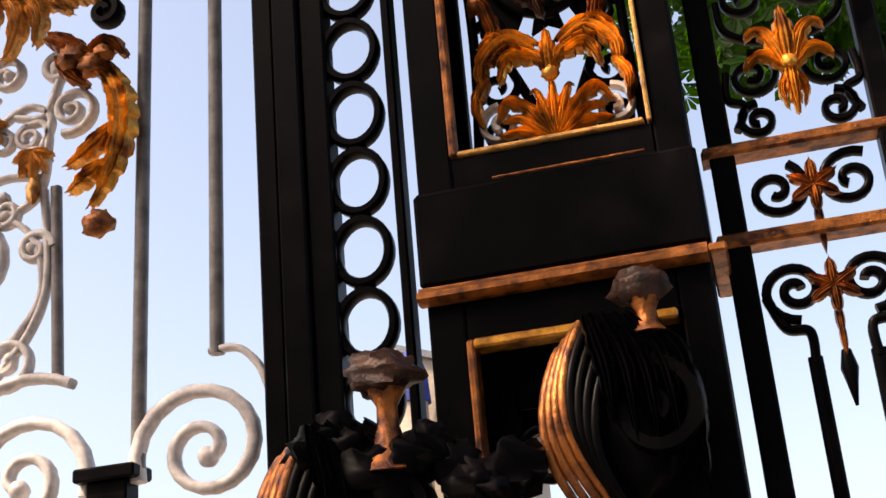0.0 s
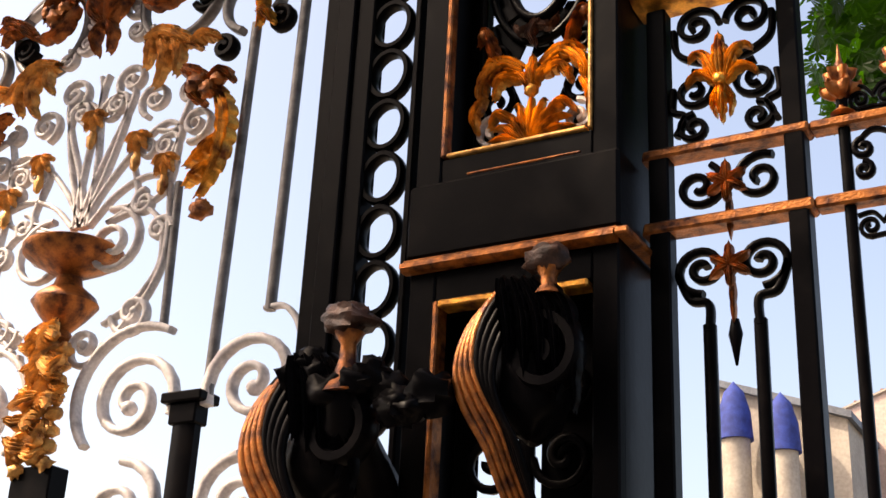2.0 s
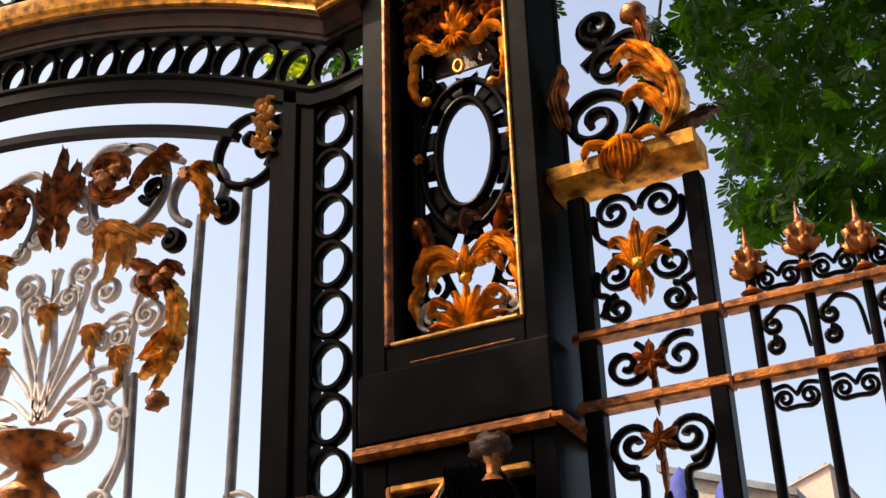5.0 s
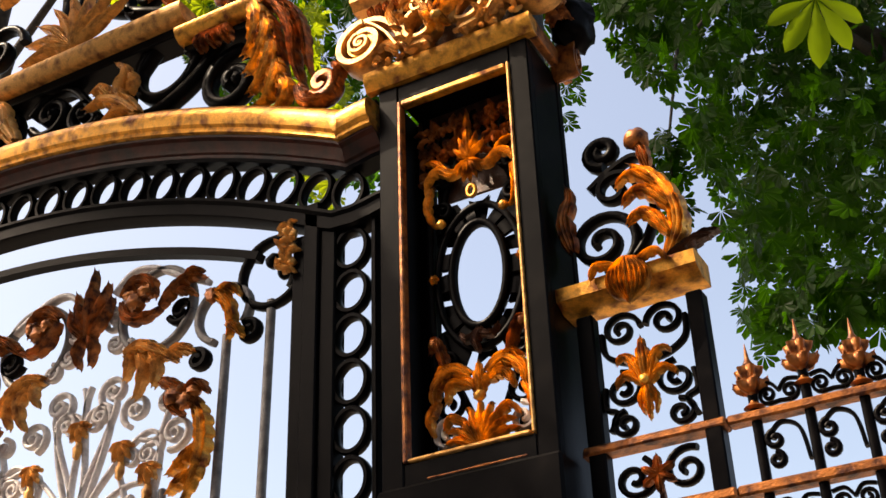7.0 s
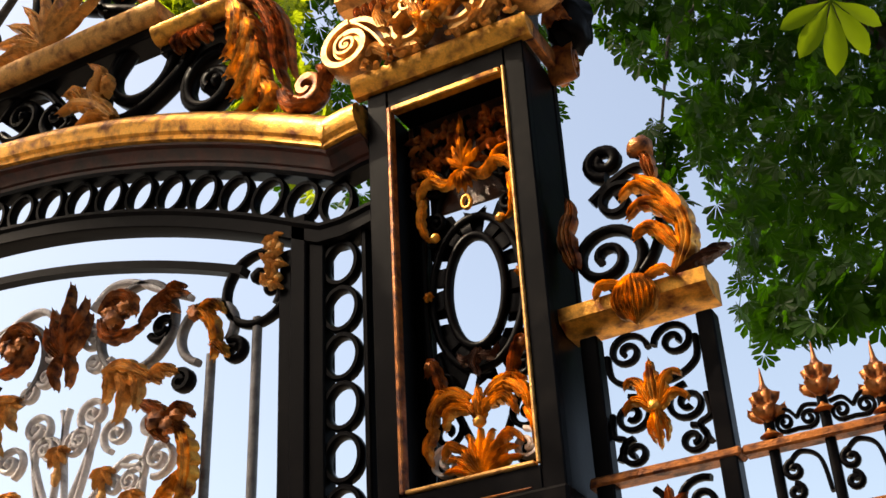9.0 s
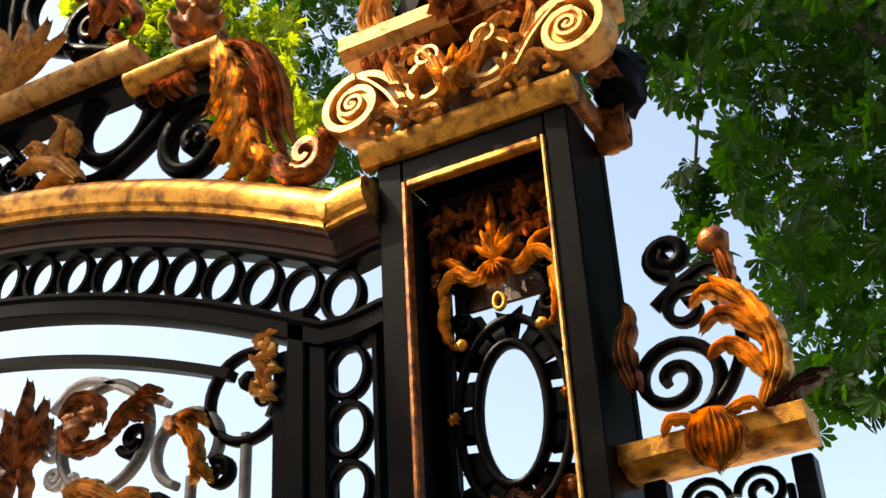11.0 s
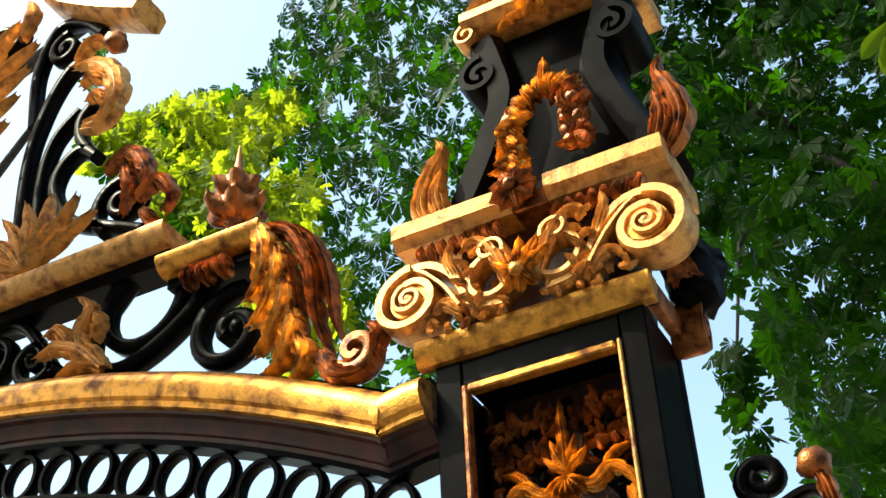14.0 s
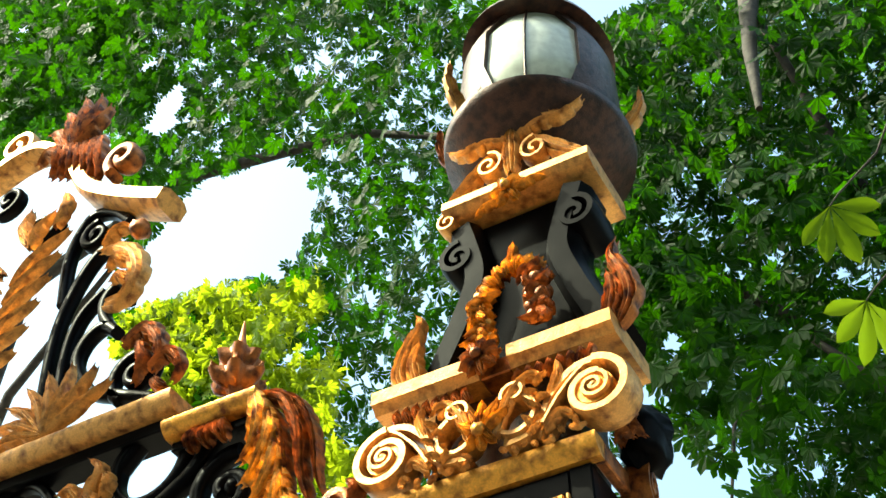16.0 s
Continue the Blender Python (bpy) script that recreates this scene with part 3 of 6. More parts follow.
# Plain black lumps added to fill the dark mass by the bracket.
for k in range(11):
    part("cast_lump", Shape().blob((-0.36 + 0.05 * k, -0.25 + 0.02 * math.sin(k * 2.0), 3.06 + 0.05 * math.sin(k * 1.3) - 0.012 * k), 0.062 + 0.012 * math.sin(k * 2.7), k, 0.55, (1.1, 1, 0.9), 14, 10), IRON, b2, "black lump filling the dark mass")

# cornice, capital and slab
CZ = 5.76
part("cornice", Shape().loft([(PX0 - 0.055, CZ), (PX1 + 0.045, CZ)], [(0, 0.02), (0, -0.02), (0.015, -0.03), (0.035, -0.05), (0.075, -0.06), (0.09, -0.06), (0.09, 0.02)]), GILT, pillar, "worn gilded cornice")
# The return uses the dark gilding, so its side shade is coloured in.
part("cornice", Shape().box(PX1 + 0.002, PX1 + 0.045, 0.02, PD + 0.05, CZ, CZ + 0.09), GILT_DARK, pillar, "gilded cornice return darkened for shade")
part("capital_core", Shape().box(PX0 + 0.06, PX1 - 0.06, 0.06, PD - 0.02, CZ + 0.05, 6.30), BRONZE, pillar, "dark bronze capital core")
for sx in (-1, 1):
    vx, vz = CX + sx * 0.445, 6.02
    s = Shape().bar(spiral(vx, vz, 0.140, 0.072, 90, 1.05 * -sx, 34), 0.046, 0.15, -0.03, taper=lambda k: 1.1 - 0.2 * k)
    s.bar(spiral(vx, vz, 0.064, 0.012, 90 - 18 * sx, 1.7 * -sx, 34), 0.024, 0.13, -0.05)
    s.blob((vx, -0.10, vz), 0.018, 1, 0.05)
    s.bar(curve((vx, vz + 0.140), (CX + sx * 0.36, 6.145), (CX + sx * 0.27, 6.06), (CX + sx * 0.20, 5.92), (CX + sx * 0.08, 5.885)), 0.05, 0.13, -0.03, taper=lambda k: 1.0 - 0.3 * k)
    s.bar(curve((vx - sx * 0.03, vz + 0.115), (CX + sx * 0.37, 6.10), (CX + sx * 0.30, 6.02), (CX + sx * 0.24, 5.92)), 0.018, 0.12, -0.05)
    part("volute", s, GILT_PALE, pillar, "pale gilded volute")
    disc = Shape().lathe([(0.02, 0.0), (0.075, 0.0), (0.078, 0.02), (0.078, 0.12)], 0, 0, 0, 28)
    disc.v = [(vx + x, -0.095 + z, vz + y) for x, y, z in disc.v]
    part("volute_disc", disc, GILT, pillar, "gilded disc behind the volute")
    s = Shape().bar(circle(CX + sx * 0.125, 6.01, 0.082, 0.088, 28), 0.030, 0.10, -0.06, True)
    s.bar(spiral(CX + sx * 0.125, 6.11, 0.055, 0.02, 200 if sx > 0 else -20, -1.1 * sx, 22), 0.022, 0.10, -0.07)
    s.leaf(curve((CX + sx * 0.10, 5.95), (CX + sx * 0.14, 6.0), (CX + sx * 0.13, 6.05)), 0.05, -0.02, 0.03, 3)
    s.sprig(curve((CX + sx * 0.18, 5.90), (CX + sx * 0.22, 6.02), (CX + sx * 0.20, 6.16)), 8, 0.06, -0.09, 81, 0.8)
    s.sprig(curve((CX + sx * 0.06, 5.88), (CX + sx * 0.2, 5.87), (CX + sx * 0.36, 5.89)), 10, 0.05, -0.07, 82, 0.9)
    s.leaf(curve((CX + sx * 0.05, 5.93), (CX + sx * 0.11, 6.10), (CX + sx * 0.19, 6.19), (CX + sx * 0.25, 6.14)), 0.07, -0.1, 0.03, 4)
    s.leaf(curve((CX + sx * 0.24, 5.90), (CX + sx * 0.31, 5.96), (CX + sx * 0.36, 5.92)), 0.07, -0.08, 0.03, 3)
    s.leaf(curve((CX + sx * 0.26, 6.05), (CX + sx * 0.30, 6.15), (CX + sx * 0.29, 6.24)), 0.06, -0.08, 0.03, 3)
    part("capital_leaf", s, GILT_PALE, pillar, "pale gilded capital foliage")
    s = Shape()
    for k in range(8):
        s.leaf([(CX + sx * (0.1 + 0.045 * k), 6.20), (CX + sx * (0.12 + 0.045 * k), 6.25), (CX + sx * (0.11 + 0.045 * k), 6.29)], 0.05, -0.05, 0.03, 2)
    part("capital_fringe", s, GILT_DARK, pillar, "red-brown cast fringe")
s = Shape()
for k in range(5):
    g = radians(90 + (k - 2) * 28)
    s.leaf([(CX, 5.95), (CX + 0.08 * math.cos(g), 5.95 + 0.09 * math.sin(g)), (CX + 0.14 * math.cos(g), 5.95 + 0.17 * math.sin(g))], 0.06, -0.12, 0.04, 3)
for k in range(3):
    g = radians(-90 + (k - 1) * 40)
    s.leaf([(CX, 5.96), (CX + 0.05 * math.cos(g), 5.96 + 0.05 * math.sin(g)), (CX + 0.1 * math.cos(g), 5.96 + 0.1 * math.sin(g))], 0.06, -0.12, 0.04, 2)
s.blob((CX, -0.15, 5.95), 0.03, 3)
part("capital_flower", s, GILT, pillar, "gilded palmette at the capital centre")
# side of the capital
def on_side(shape, dx=0.0):
    """Turns a shape made for the front so that it lies on the right-hand side."""
    shape.v = [(PX1 + dx - y, 0.18 + (x - CX) * 0.5, z) for x, y, z in shape.v]
    return shape


# Side ornaments take the dark gilding in place of shade.
s = Shape().sprig([(CX - 0.30, 5.95), (CX - 0.05, 6.06), (CX + 0.1, 6.16)], 18, 0.13, -0.05, 51, 1.0)
for k in range(10):
    s.blob((CX - 0.12 + 0.06 * math.cos(k * 2.2), -0.10, 5.98 + 0.022 * k), 0.04, k, 0.3)
part("side_garland", on_side(s), GILT_DARK, pillar, "cast fruit and leaves in shade-darkened gilding")
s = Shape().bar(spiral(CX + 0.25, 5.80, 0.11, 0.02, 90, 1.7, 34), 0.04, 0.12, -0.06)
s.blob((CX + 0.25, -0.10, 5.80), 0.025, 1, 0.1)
part("side_volute", on_side(s), GILT_DARK, pillar, "side volute in shade-darkened gilding")
part("side_boss", Shape().blob((PX1 + 0.10, 0.30, 6.02), 0.13, 8, 0.3, (0.8, 1, 1.2), 18, 12), IRON, pillar, "black rounded side boss")
SZ = 6.30
for x0, x1 in ((CX - 0.545, CX - 0.06), (CX + 0.08, CX + 0.53)):
    part("slab", Shape().loft([(x0, SZ), (x1, SZ)], [(0, 0.3), (0, -0.045), (0.02, -0.06), (0.035, -0.085), (0.095, -0.09), (0.10, -0.08), (0.10, 0.3)]), GILT_PALE, pillar, "worn pale gilded abacus slab")
part("slab_core", Shape().box(CX - 0.06, CX + 0.08, -0.04, 0.3, SZ + 0.003, SZ + 0.09), GILT_DARK, pillar)

# console between slab and top block
UX = 0.345
part("console_core", Shape().box(UX - 0.29, UX + 0.29, 0.12, 0.24, 6.38, 7.42, 0.03), IRON, pillar, "black iron console")
for sx in (-1, 1):
    p = curve((UX + sx * 0.42, 6.42), (UX + sx * 0.36, 6.55), (UX + sx * 0.27, 6.78), (UX + sx * 0.21, 7.0), (UX + sx * 0.25, 7.2), (UX + sx * 0.30, 7.36))
    part("console_side", Shape().bar(p, 0.16, 0.26, 0.16), IRON, pillar, "black curved console side")
    part("console_curl", Shape().bar(spiral(UX + sx * 0.30, 7.16, 0.10, 0.02, 90, -1.5 * sx, 26), 0.045, 0.24, 0.14), IRON, pillar, "black iron curl")
    s = Shape().leaf(curve((UX + sx * 0.47, 6.40), (UX + sx * 0.53, 6.52), (UX + sx * 0.50, 6.68), (UX + sx * 0.46, 6.80), (UX + sx * 0.50, 6.88)), 0.13, 0.02, 0.06, 5, 0.03)
    s.leaf(curve((UX + sx * 0.42, 6.40), (UX + sx * 0.46, 6.55), (UX + sx * 0.44, 6.70)), 0.10, 0.0, 0.05, 4, 0.03)
    # Left leaf in the lit tone, right leaf in the shaded tone.
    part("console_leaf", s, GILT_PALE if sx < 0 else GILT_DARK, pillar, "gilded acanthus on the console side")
s = Shape()
for k in range(9):
    g = math.pi * (0.12 + 0.86 * k / 8)
    x, z = UX + 0.02 + 0.135 * math.cos(g), 6.72 + 0.17 * math.sin(g)
    s.leaf([(x, z), (x + 0.06 * math.cos(g), z + 0.07 * math.sin(g))] if k in (0, 8) else [(x - 0.03 * math.cos(g), z - 0.03 * math.sin(g)), (x + 0.07 * math.cos(g), z + 0.08 * math.sin(g))], 0.085, -0.02, 0.05, 2, 0.03)
s.leaf([(UX + 0.02, 6.88), (UX + 0.02, 6.97), (UX + 0.02, 7.06)], 0.07, -0.02, 0.04, 2)
part("shell", s, GILT, pillar, "bright gilded shell crest")
s = Shape()
for k in range(15):
    u = k / 14
    s.blob((UX - 0.11 - 0.02 * math.sin(u * 6), -0.04, 6.78 - 0.40 * u), 0.042 + 0.012 * math.sin(k * 2.1), k, 0.35, (1.1, 0.8, 0.9))
    s.leaf([(UX - 0.11, 6.78 - 0.4 * u), (UX - 0.11 + 0.08 * math.cos(k * 2.4), 6.76 - 0.4 * u)], 0.05, -0.05, 0.03, 2)
s.sprig([(UX - 0.10, 6.80), (UX - 0.12, 6.6), (UX - 0.10, 6.40)], 18, 0.085, -0.06, 4)
part("garland", s, GILT, pillar, "gilded fruit garland")
s = Shape()
for k in range(16):
    u = k / 15
    s.blob((UX + 0.14 + 0.03 * math.sin(k * 2.2), -0.03 + 0.02 * math.cos(k), 6.80 - 0.26 * u), 0.04, k, 0.35)
s.sprig([(UX + 0.10, 6.84), (UX + 0.16, 6.7), (UX + 0.16, 6.54)], 16, 0.08, -0.05, 6)
part("garland", s, GILT_DARK, pillar, "red-brown fruit garland")
part("flower", Shape().rosette(CX - 0.02, 6.345, -0.12, 0.105, 9, 0.035), GILT_DARK, pillar, "tarnished gilded sunflower rosette")
TZ = 7.42
part("top_block", Shape().loft([(UX - 0.38, TZ), (UX + 0.41, TZ)], [(0, 0.4), (0, 0.03), (0.02, 0.0), (0.04, -0.02), (0.085, -0.02), (0.10, 0.0), (0.10, 0.4)]), GILT_PALE, pillar, "worn pale gilded top block")
part("block_scroll", Shape().bar(spiral(UX - 0.36, 7.40, 0.06, 0.015, 90, 1.3, 18), 0.02, 0.10, 0.05), GILT_PALE, pillar, "small gilded curl")
part("block_flower", Shape().rosette(UX + 0.0, 7.40, -0.03, 0.11, 6, 0.04).leaf([(UX - 0.05, 7.36), (UX - 0.15, 7.34), (UX - 0.19, 7.30)], 0.07, -0.02, 0.03, 3).leaf([(UX + 0.05, 7.40), (UX + 0.15, 7.42), (UX + 0.2, 7.40)], 0.07, -0.02, 0.03, 3), GILT, pillar, "gilded flower below the top block")
s = Shape()
for sx in (-1, 1):
    s.leaf(curve((UX + sx * 0.36, 7.53), (UX + sx * 0.25, 7.62), (UX + sx * 0.12, 7.76), (UX + sx * 0.04, 7.84)), 0.12, 0.03, 0.04, 4, 0.03)
    s.bar(spiral(UX + sx * 0.13, 7.66, 0.085, 0.015, 90, 1.5 * sx, 24), 0.025, 0.08, 0.02)
s.leaf([(UX, 7.55), (UX, 7.75), (UX, 7.95)], 0.12, 0.0, 0.05, 4, 0.03)
part("cresting", s, GILT_PALE, pillar, "pale gilded scroll cresting")

# ---------------------------------------------------------------- lantern on the pillar
LX, LY = 0.33, 0.34
lantern = thing("pillar_lantern", LX, LY, 7.10, "bronze lantern with milky glass on the pillar top", "lantern")
part("stem", Shape().lathe([(0.22, 0), (0.14, 0.05), (0.09, 0.11), (0.08, 0.17), (0.16, 0.23), (0.10, 0.30)], LX, LY, 7.52, 20), BRONZE, lantern)
part("bowl", Shape().lathe([(0.10, 0), (0.28, 0.03), (0.41, 0.09), (0.46, 0.17), (0.51, 0.20), (0.52, 0.26), (0.47, 0.30), (0.40, 0.30), (0.36, 0.28)], LX, LY, 7.77, 48), BRONZE, lantern, "brown bronze lantern bowl")
part("glass", Shape().lathe([(0.34, 0), (0.405, 0.08), (0.43, 0.30), (0.42, 0.60), (0.34, 0.80)], LX, LY, 8.02, 40), MILK_GLASS, lantern, "pale milky glass body")
for k in range(3):
    g0 = radians(-8 + 120 * k)
    rows = [(0.41, 8.04, 44), (0.425, 8.12, 33), (0.445, 8.32, 25), (0.435, 8.62, 25), (0.36, 8.83, 40)]
    vs = []
    for r, z, half in rows:
        for j in range(7):
            g = g0 + radians(-half + 2 * half * j / 6)
            vs += [(LX + (r + 0.012) * math.cos(g), LY + (r + 0.012) * math.sin(g), z), (LX + (r - 0.02) * math.cos(g), LY + (r - 0.02) * math.sin(g), z)]
    fs = []
    for a in range(4):
        for j in range(6):
            p, q = (a * 7 + j) * 2, ((a + 1) * 7 + j) * 2
            fs += [(p, p + 2, q + 2, q), (p + 1, q + 1, q + 3, p + 3)]
        for j in (0, 6):
            p, q = (a * 7 + j) * 2, ((a + 1) * 7 + j) * 2
            fs.append((p, q, q + 1, p + 1))
    part("glazing_band", Shape().add(vs, fs), BRONZE, lantern, "broad bronze glazing band")
part("seam", Shape().tube([(LX + r * math.cos(radians(-72)), LY + r * math.sin(radians(-72)), z) for r, z in ((0.41, 8.04), (0.435, 8.32), (0.425, 8.62), (0.35, 8.81))], 0.008, 0.008, 6), BRONZE, lantern)
part("roof", Shape().lathe([(0.46, 0), (0.44, 0.05), (0.3, 0.22), (0.12, 0.36), (0.05, 0.5), (0.07, 0.56), (0.02, 0.68)], LX, LY, 8.80, 32), BRONZE, lantern)
studs = Shape()
for k in range(48):
    g = 2 * math.pi * k / 48
    studs.blob((LX + 0.49 * math.cos(g), LY + 0.49 * math.sin(g), 8.005), 0.02, k, 0.1, seg=6, rings=4)
tagged(part("bead_ring", studs, BRONZE, lantern, "ring of small beads"), kind="stuff")
for k, deg in enumerate((-165, -120, 178, 10, 60, 115)):
    g = radians(deg)
    lf = Shape().leaf(curve((0.08, 7.92), (0.30, 7.96), (0.48, 8.08), (0.57, 8.24), (0.58, 8.40)), 0.15, 0.0, 0.05, 8, 0.025)
    lf.leaf(curve((0.10, 7.90), (0.26, 7.92), (0.42, 7.98), (0.52, 8.00)), 0.10, 0.03, 0.05, 6, 0.02)
    c, q = math.cos(g), math.sin(g)
    lf.v = [(LX + x * c - y * q, LY + x * q + y * c, z) for x, y, z in lf.v]
    part("cradle_leaf", lf, GILT_PALE if k % 2 else GILT_DARK, lantern, "gilded acanthus cradle leaf")
s = Shape()
for sx in (-1, 1):
    s.leaf(curve((UX, 7.80), (UX + sx * 0.14, 7.86), (UX + sx * 0.28, 7.84), (UX + sx * 0.40, 7.92)), 0.12, 0.02, 0.05, 7, 0.03)
s.bar(spiral(UX + 0.06, 7.98, 0.10, 0.03, 180, -0.9, 20), 0.05, 0.08, 0.02)
part("lantern_collar", s, GILT_PALE, lantern, "pale gilded leaf collar")

# ---------------------------------------------------------------- ring screen beside the pillar
GY = 0.10
GC = -2.9            # centre line of the gateway


def arch(x):
    """Height of the ring frieze's centre line."""
    return 5.98 - 0.101 * (x - GC) ** 2


ring_screen = thing("ring_screen", -0.26, GY, 0.15, "black iron strip of stacked rings beside the pillar", "screen")
part("post", Shape().box(-0.505, -0.43, GY - 0.06, GY + 0.06, 0.15, 5.30), IRON, ring_screen)
part("post", Shape().box(-0.428, -0.355, GY - 0.04, GY + 0.05, 0.15, 5.22), IRON, ring_screen)
part("post", Shape().box(-0.182, -0.155, GY - 0.035, GY + 0.035, 0.15, 5.25), IRON, ring_screen)
ring_shape = Shape().bar(circle(0, 0, 0.080, 0.096, 26), 0.027, 0.055, 0.0, True)
ring_mesh = ring_shape.mesh("ring", IRON, True)


def ring_at(x, y, z, parent, tilt=0.0):
    ob = new("ring", ring_mesh)
    ob.parent = parent
    ob.location = (x - parent.location[0], y - parent.location[1], z - parent.location[2])
    ob.rotation_euler = (0, -tilt, 0)
    return ob


for k in range(22):
    ring_at(-0.30, GY, 5.018 - 0.2190 * k, ring_screen)
collar_mesh = Shape().blob((0, 0, 0), 0.022, 1, 0.05, (1.6, 1, 0.6), 8, 5).mesh("collar", IRON, True)
for k in range(22):
    ob = new("collar", collar_mesh)
    ob.parent, ob.location = ring_screen, (-0.30 + 0.26, 0, 5.1275 - 0.2190 * k - 0.15)

# ---------------------------------------------------------------- overthrow arch
over = thing("overthrow_arch", -1.6, GY, 5.25, "arched iron overthrow with ring frieze and gilded cornice", "arch")
ax = [-4.9 + 0.1 * i for i in range(46)]
path0 = [(x, arch(x)) for x in ax if x < -0.33] + [(-0.34, arch(-0.34)), (-0.28, arch(-0.34) + 0.0), (-0.21, arch(-0.34) + 0.010), (-0.15, arch(-0.34) + 0.022), (PX0 - 0.004, arch(-0.34) + 0.024)]
part("beam", Shape().loft(path0, [(-0.20, GY - 0.05), (-0.195, GY - 0.06), (-0.14, GY - 0.06), (-0.125, GY - 0.075), (-0.11, GY - 0.075), (-0.11, GY + 0.06), (-0.20, GY + 0.06)]), IRON, over, "black iron arch beam")
part("frieze_top", Shape().loft(path0, [(0.105, GY - 0.05), (0.125, GY - 0.055), (0.125, GY + 0.05), (0.105, GY + 0.05)]), IRON, over)
part("cove", Shape().loft(path0, [(0.125, GY - 0.055), (0.14, GY - 0.06), (0.145, GY - 0.075), (0.165, GY - 0.085), (0.19, GY - 0.11), (0.195, GY - 0.14), (0.205, GY - 0.145), (0.205, GY + 0.05), (0.125, GY + 0.05)]), RED_PAINT, over, "red-brown cove moulding")
part("gilt_moulding", Shape().loft(path0, [(0.205, GY - 0.13), (0.212, GY - 0.165), (0.235, GY - 0.165), (0.245, GY - 0.185), (0.29, GY - 0.20), (0.33, GY - 0.19), (0.36, GY - 0.16), (0.372, GY - 0.10), (0.372, GY + 0.05), (0.205, GY + 0.05)]), GILT, over, "worn gilded roll moulding")
part("blocking", Shape().loft(path0, [(0.372, GY - 0.10), (0.395, GY - 0.09), (0.395, GY + 0.05), (0.372, GY + 0.05)]), IRON, over, "black blocking course")
ring_at(-0.315, GY, 5.325, over)
d = 0.0
x = -0.315
while x > -4.6:
    sl = -2 * 0.101 * (x - GC)
    x -= 0.205 * math.cos(math.atan(sl))
    ring_at(x, GY, arch(x) - 0.005, over, math.atan(sl))

def scroll_set(parent, mat, w, d, y, specs, mirror=None, label=""):
    """One part for each scroll: (centre x, centre z, outer radius, start angle, turns)."""
    for cx, cz, r, a, tn in specs:
        sh = Shape().bar(spiral(cx, cz, r, max(0.012, r * 0.13), a, tn, 32), w, d, y, taper=lambda k: 1.1 - 0.3 * k)
        e = spiral(cx, cz, r, max(0.012, r * 0.13), a, tn, 32)[-1]
        sh.blob((e[0], y, e[1]), w * 0.9, 1, 0.05, (1, 0.8 * d / w, 1), 8, 6)
        part("scroll", sh, mat, parent, label)
        if mirror is not None:
            part("scroll", sh.mirrored(mirror), mat, parent, label)


def strap_set(parent, mat, w, d, y, paths, mirror=None):
    """One part for each bent strap."""
    for p in paths:
        sh = Shape().bar(curve(*p), w, d, y)
        part("strap", sh, mat, parent)
        if mirror is not None:
            part("strap", sh.mirrored(mirror), mat, parent)


# scrollwork above the arch
def leaf_set(parent, name, mat, label, y, specs, bulge=0.05, thick=0.03):
    """One part for each cast leaf: (width, lobes, path points...)."""
    for w, lobes, *pts in specs:
        part(name, Shape().leaf(curve(*pts), w, y, bulge, lobes, thick), mat, parent, label)


def strap(parent, name, mat, w, d, y, *pts, label=""):
    return part(name, Shape().bar(curve(*pts), w, d, y), mat, parent, label)


cr = thing("arch_cresting", -1.6, GY, 5.8, "iron scrolls and gilded acanthus above the arch", "ironwork")
LA, LB = 6.77, 6.60
part("ledge", Shape().loft([(-3.6, LA), (-1.33, LA)], [(0, 0.2), (0, 0.0), (0.02, -0.03), (0.06, -0.05), (0.095, -0.05), (0.095, 0.2)]), GILT_PALE, cr, "worn pale gilded ledge")
part("ledge", Shape().loft([(-1.35, LB), (-0.84, LB)], [(0, 0.2), (0, 0.0), (0.02, -0.03), (0.05, -0.05), (0.075, -0.05), (0.075, 0.2)]), GILT, cr, "worn gilded ledge")
part("ledge_front", Shape().box(-3.6, -1.34, 0.03, 0.18, LA - 0.07, LA), IRON, cr)
part("ledge_front", Shape().box(-1.34, -0.86, 0.03, 0.18, LB - 0.05, LB), IRON, cr)
part("big_ring", Shape().bar(circle(-1.49, 6.56, 0.20, 0.20, 32), 0.066, 0.09, GY, True), IRON, cr, "black iron ring")
part("small_ring", Shape().bar(circle(-1.48, 6.32, 0.042, 0.042, 16), 0.028, 0.06, GY, True), IRON, cr)
strap(cr, "c_scroll", IRON, 0.072, 0.09, GY, (-1.76, 6.32), (-1.58, 6.27), (-1.41, 6.32), (-1.25, 6.43), (-1.15, 6.56), (-1.06, 6.60), label="black iron C-scroll")
part("c_scroll", Shape().bar(spiral(-1.03, 6.27, 0.20, 0.03, 75, 1.4, 38), 0.07, 0.09, GY, taper=lambda k: 1.1 - 0.3 * k), IRON, cr, "black iron C-scroll")
part("scroll_eye", Shape().blob((-1.0, GY, 6.28), 0.05, 3, 0.1), IRON, cr)
leaf_set(cr, "acanthus_spine", GILT_DARK, "tarnished fluted acanthus spine", 0.0, (
    (0.10, 9, (-0.86, 6.64), (-0.70, 6.57), (-0.60, 6.36), (-0.57, 6.12), (-0.50, 5.90)),
    (0.065, 9, (-0.84, 6.60), (-0.74, 6.50), (-0.67, 6.30), (-0.64, 6.10), (-0.60, 5.90)),
    (0.055, 9, (-0.74, 6.62), (-0.60, 6.50), (-0.52, 6.30), (-0.50, 6.10), (-0.46, 5.98))), 0.07, 0.04)
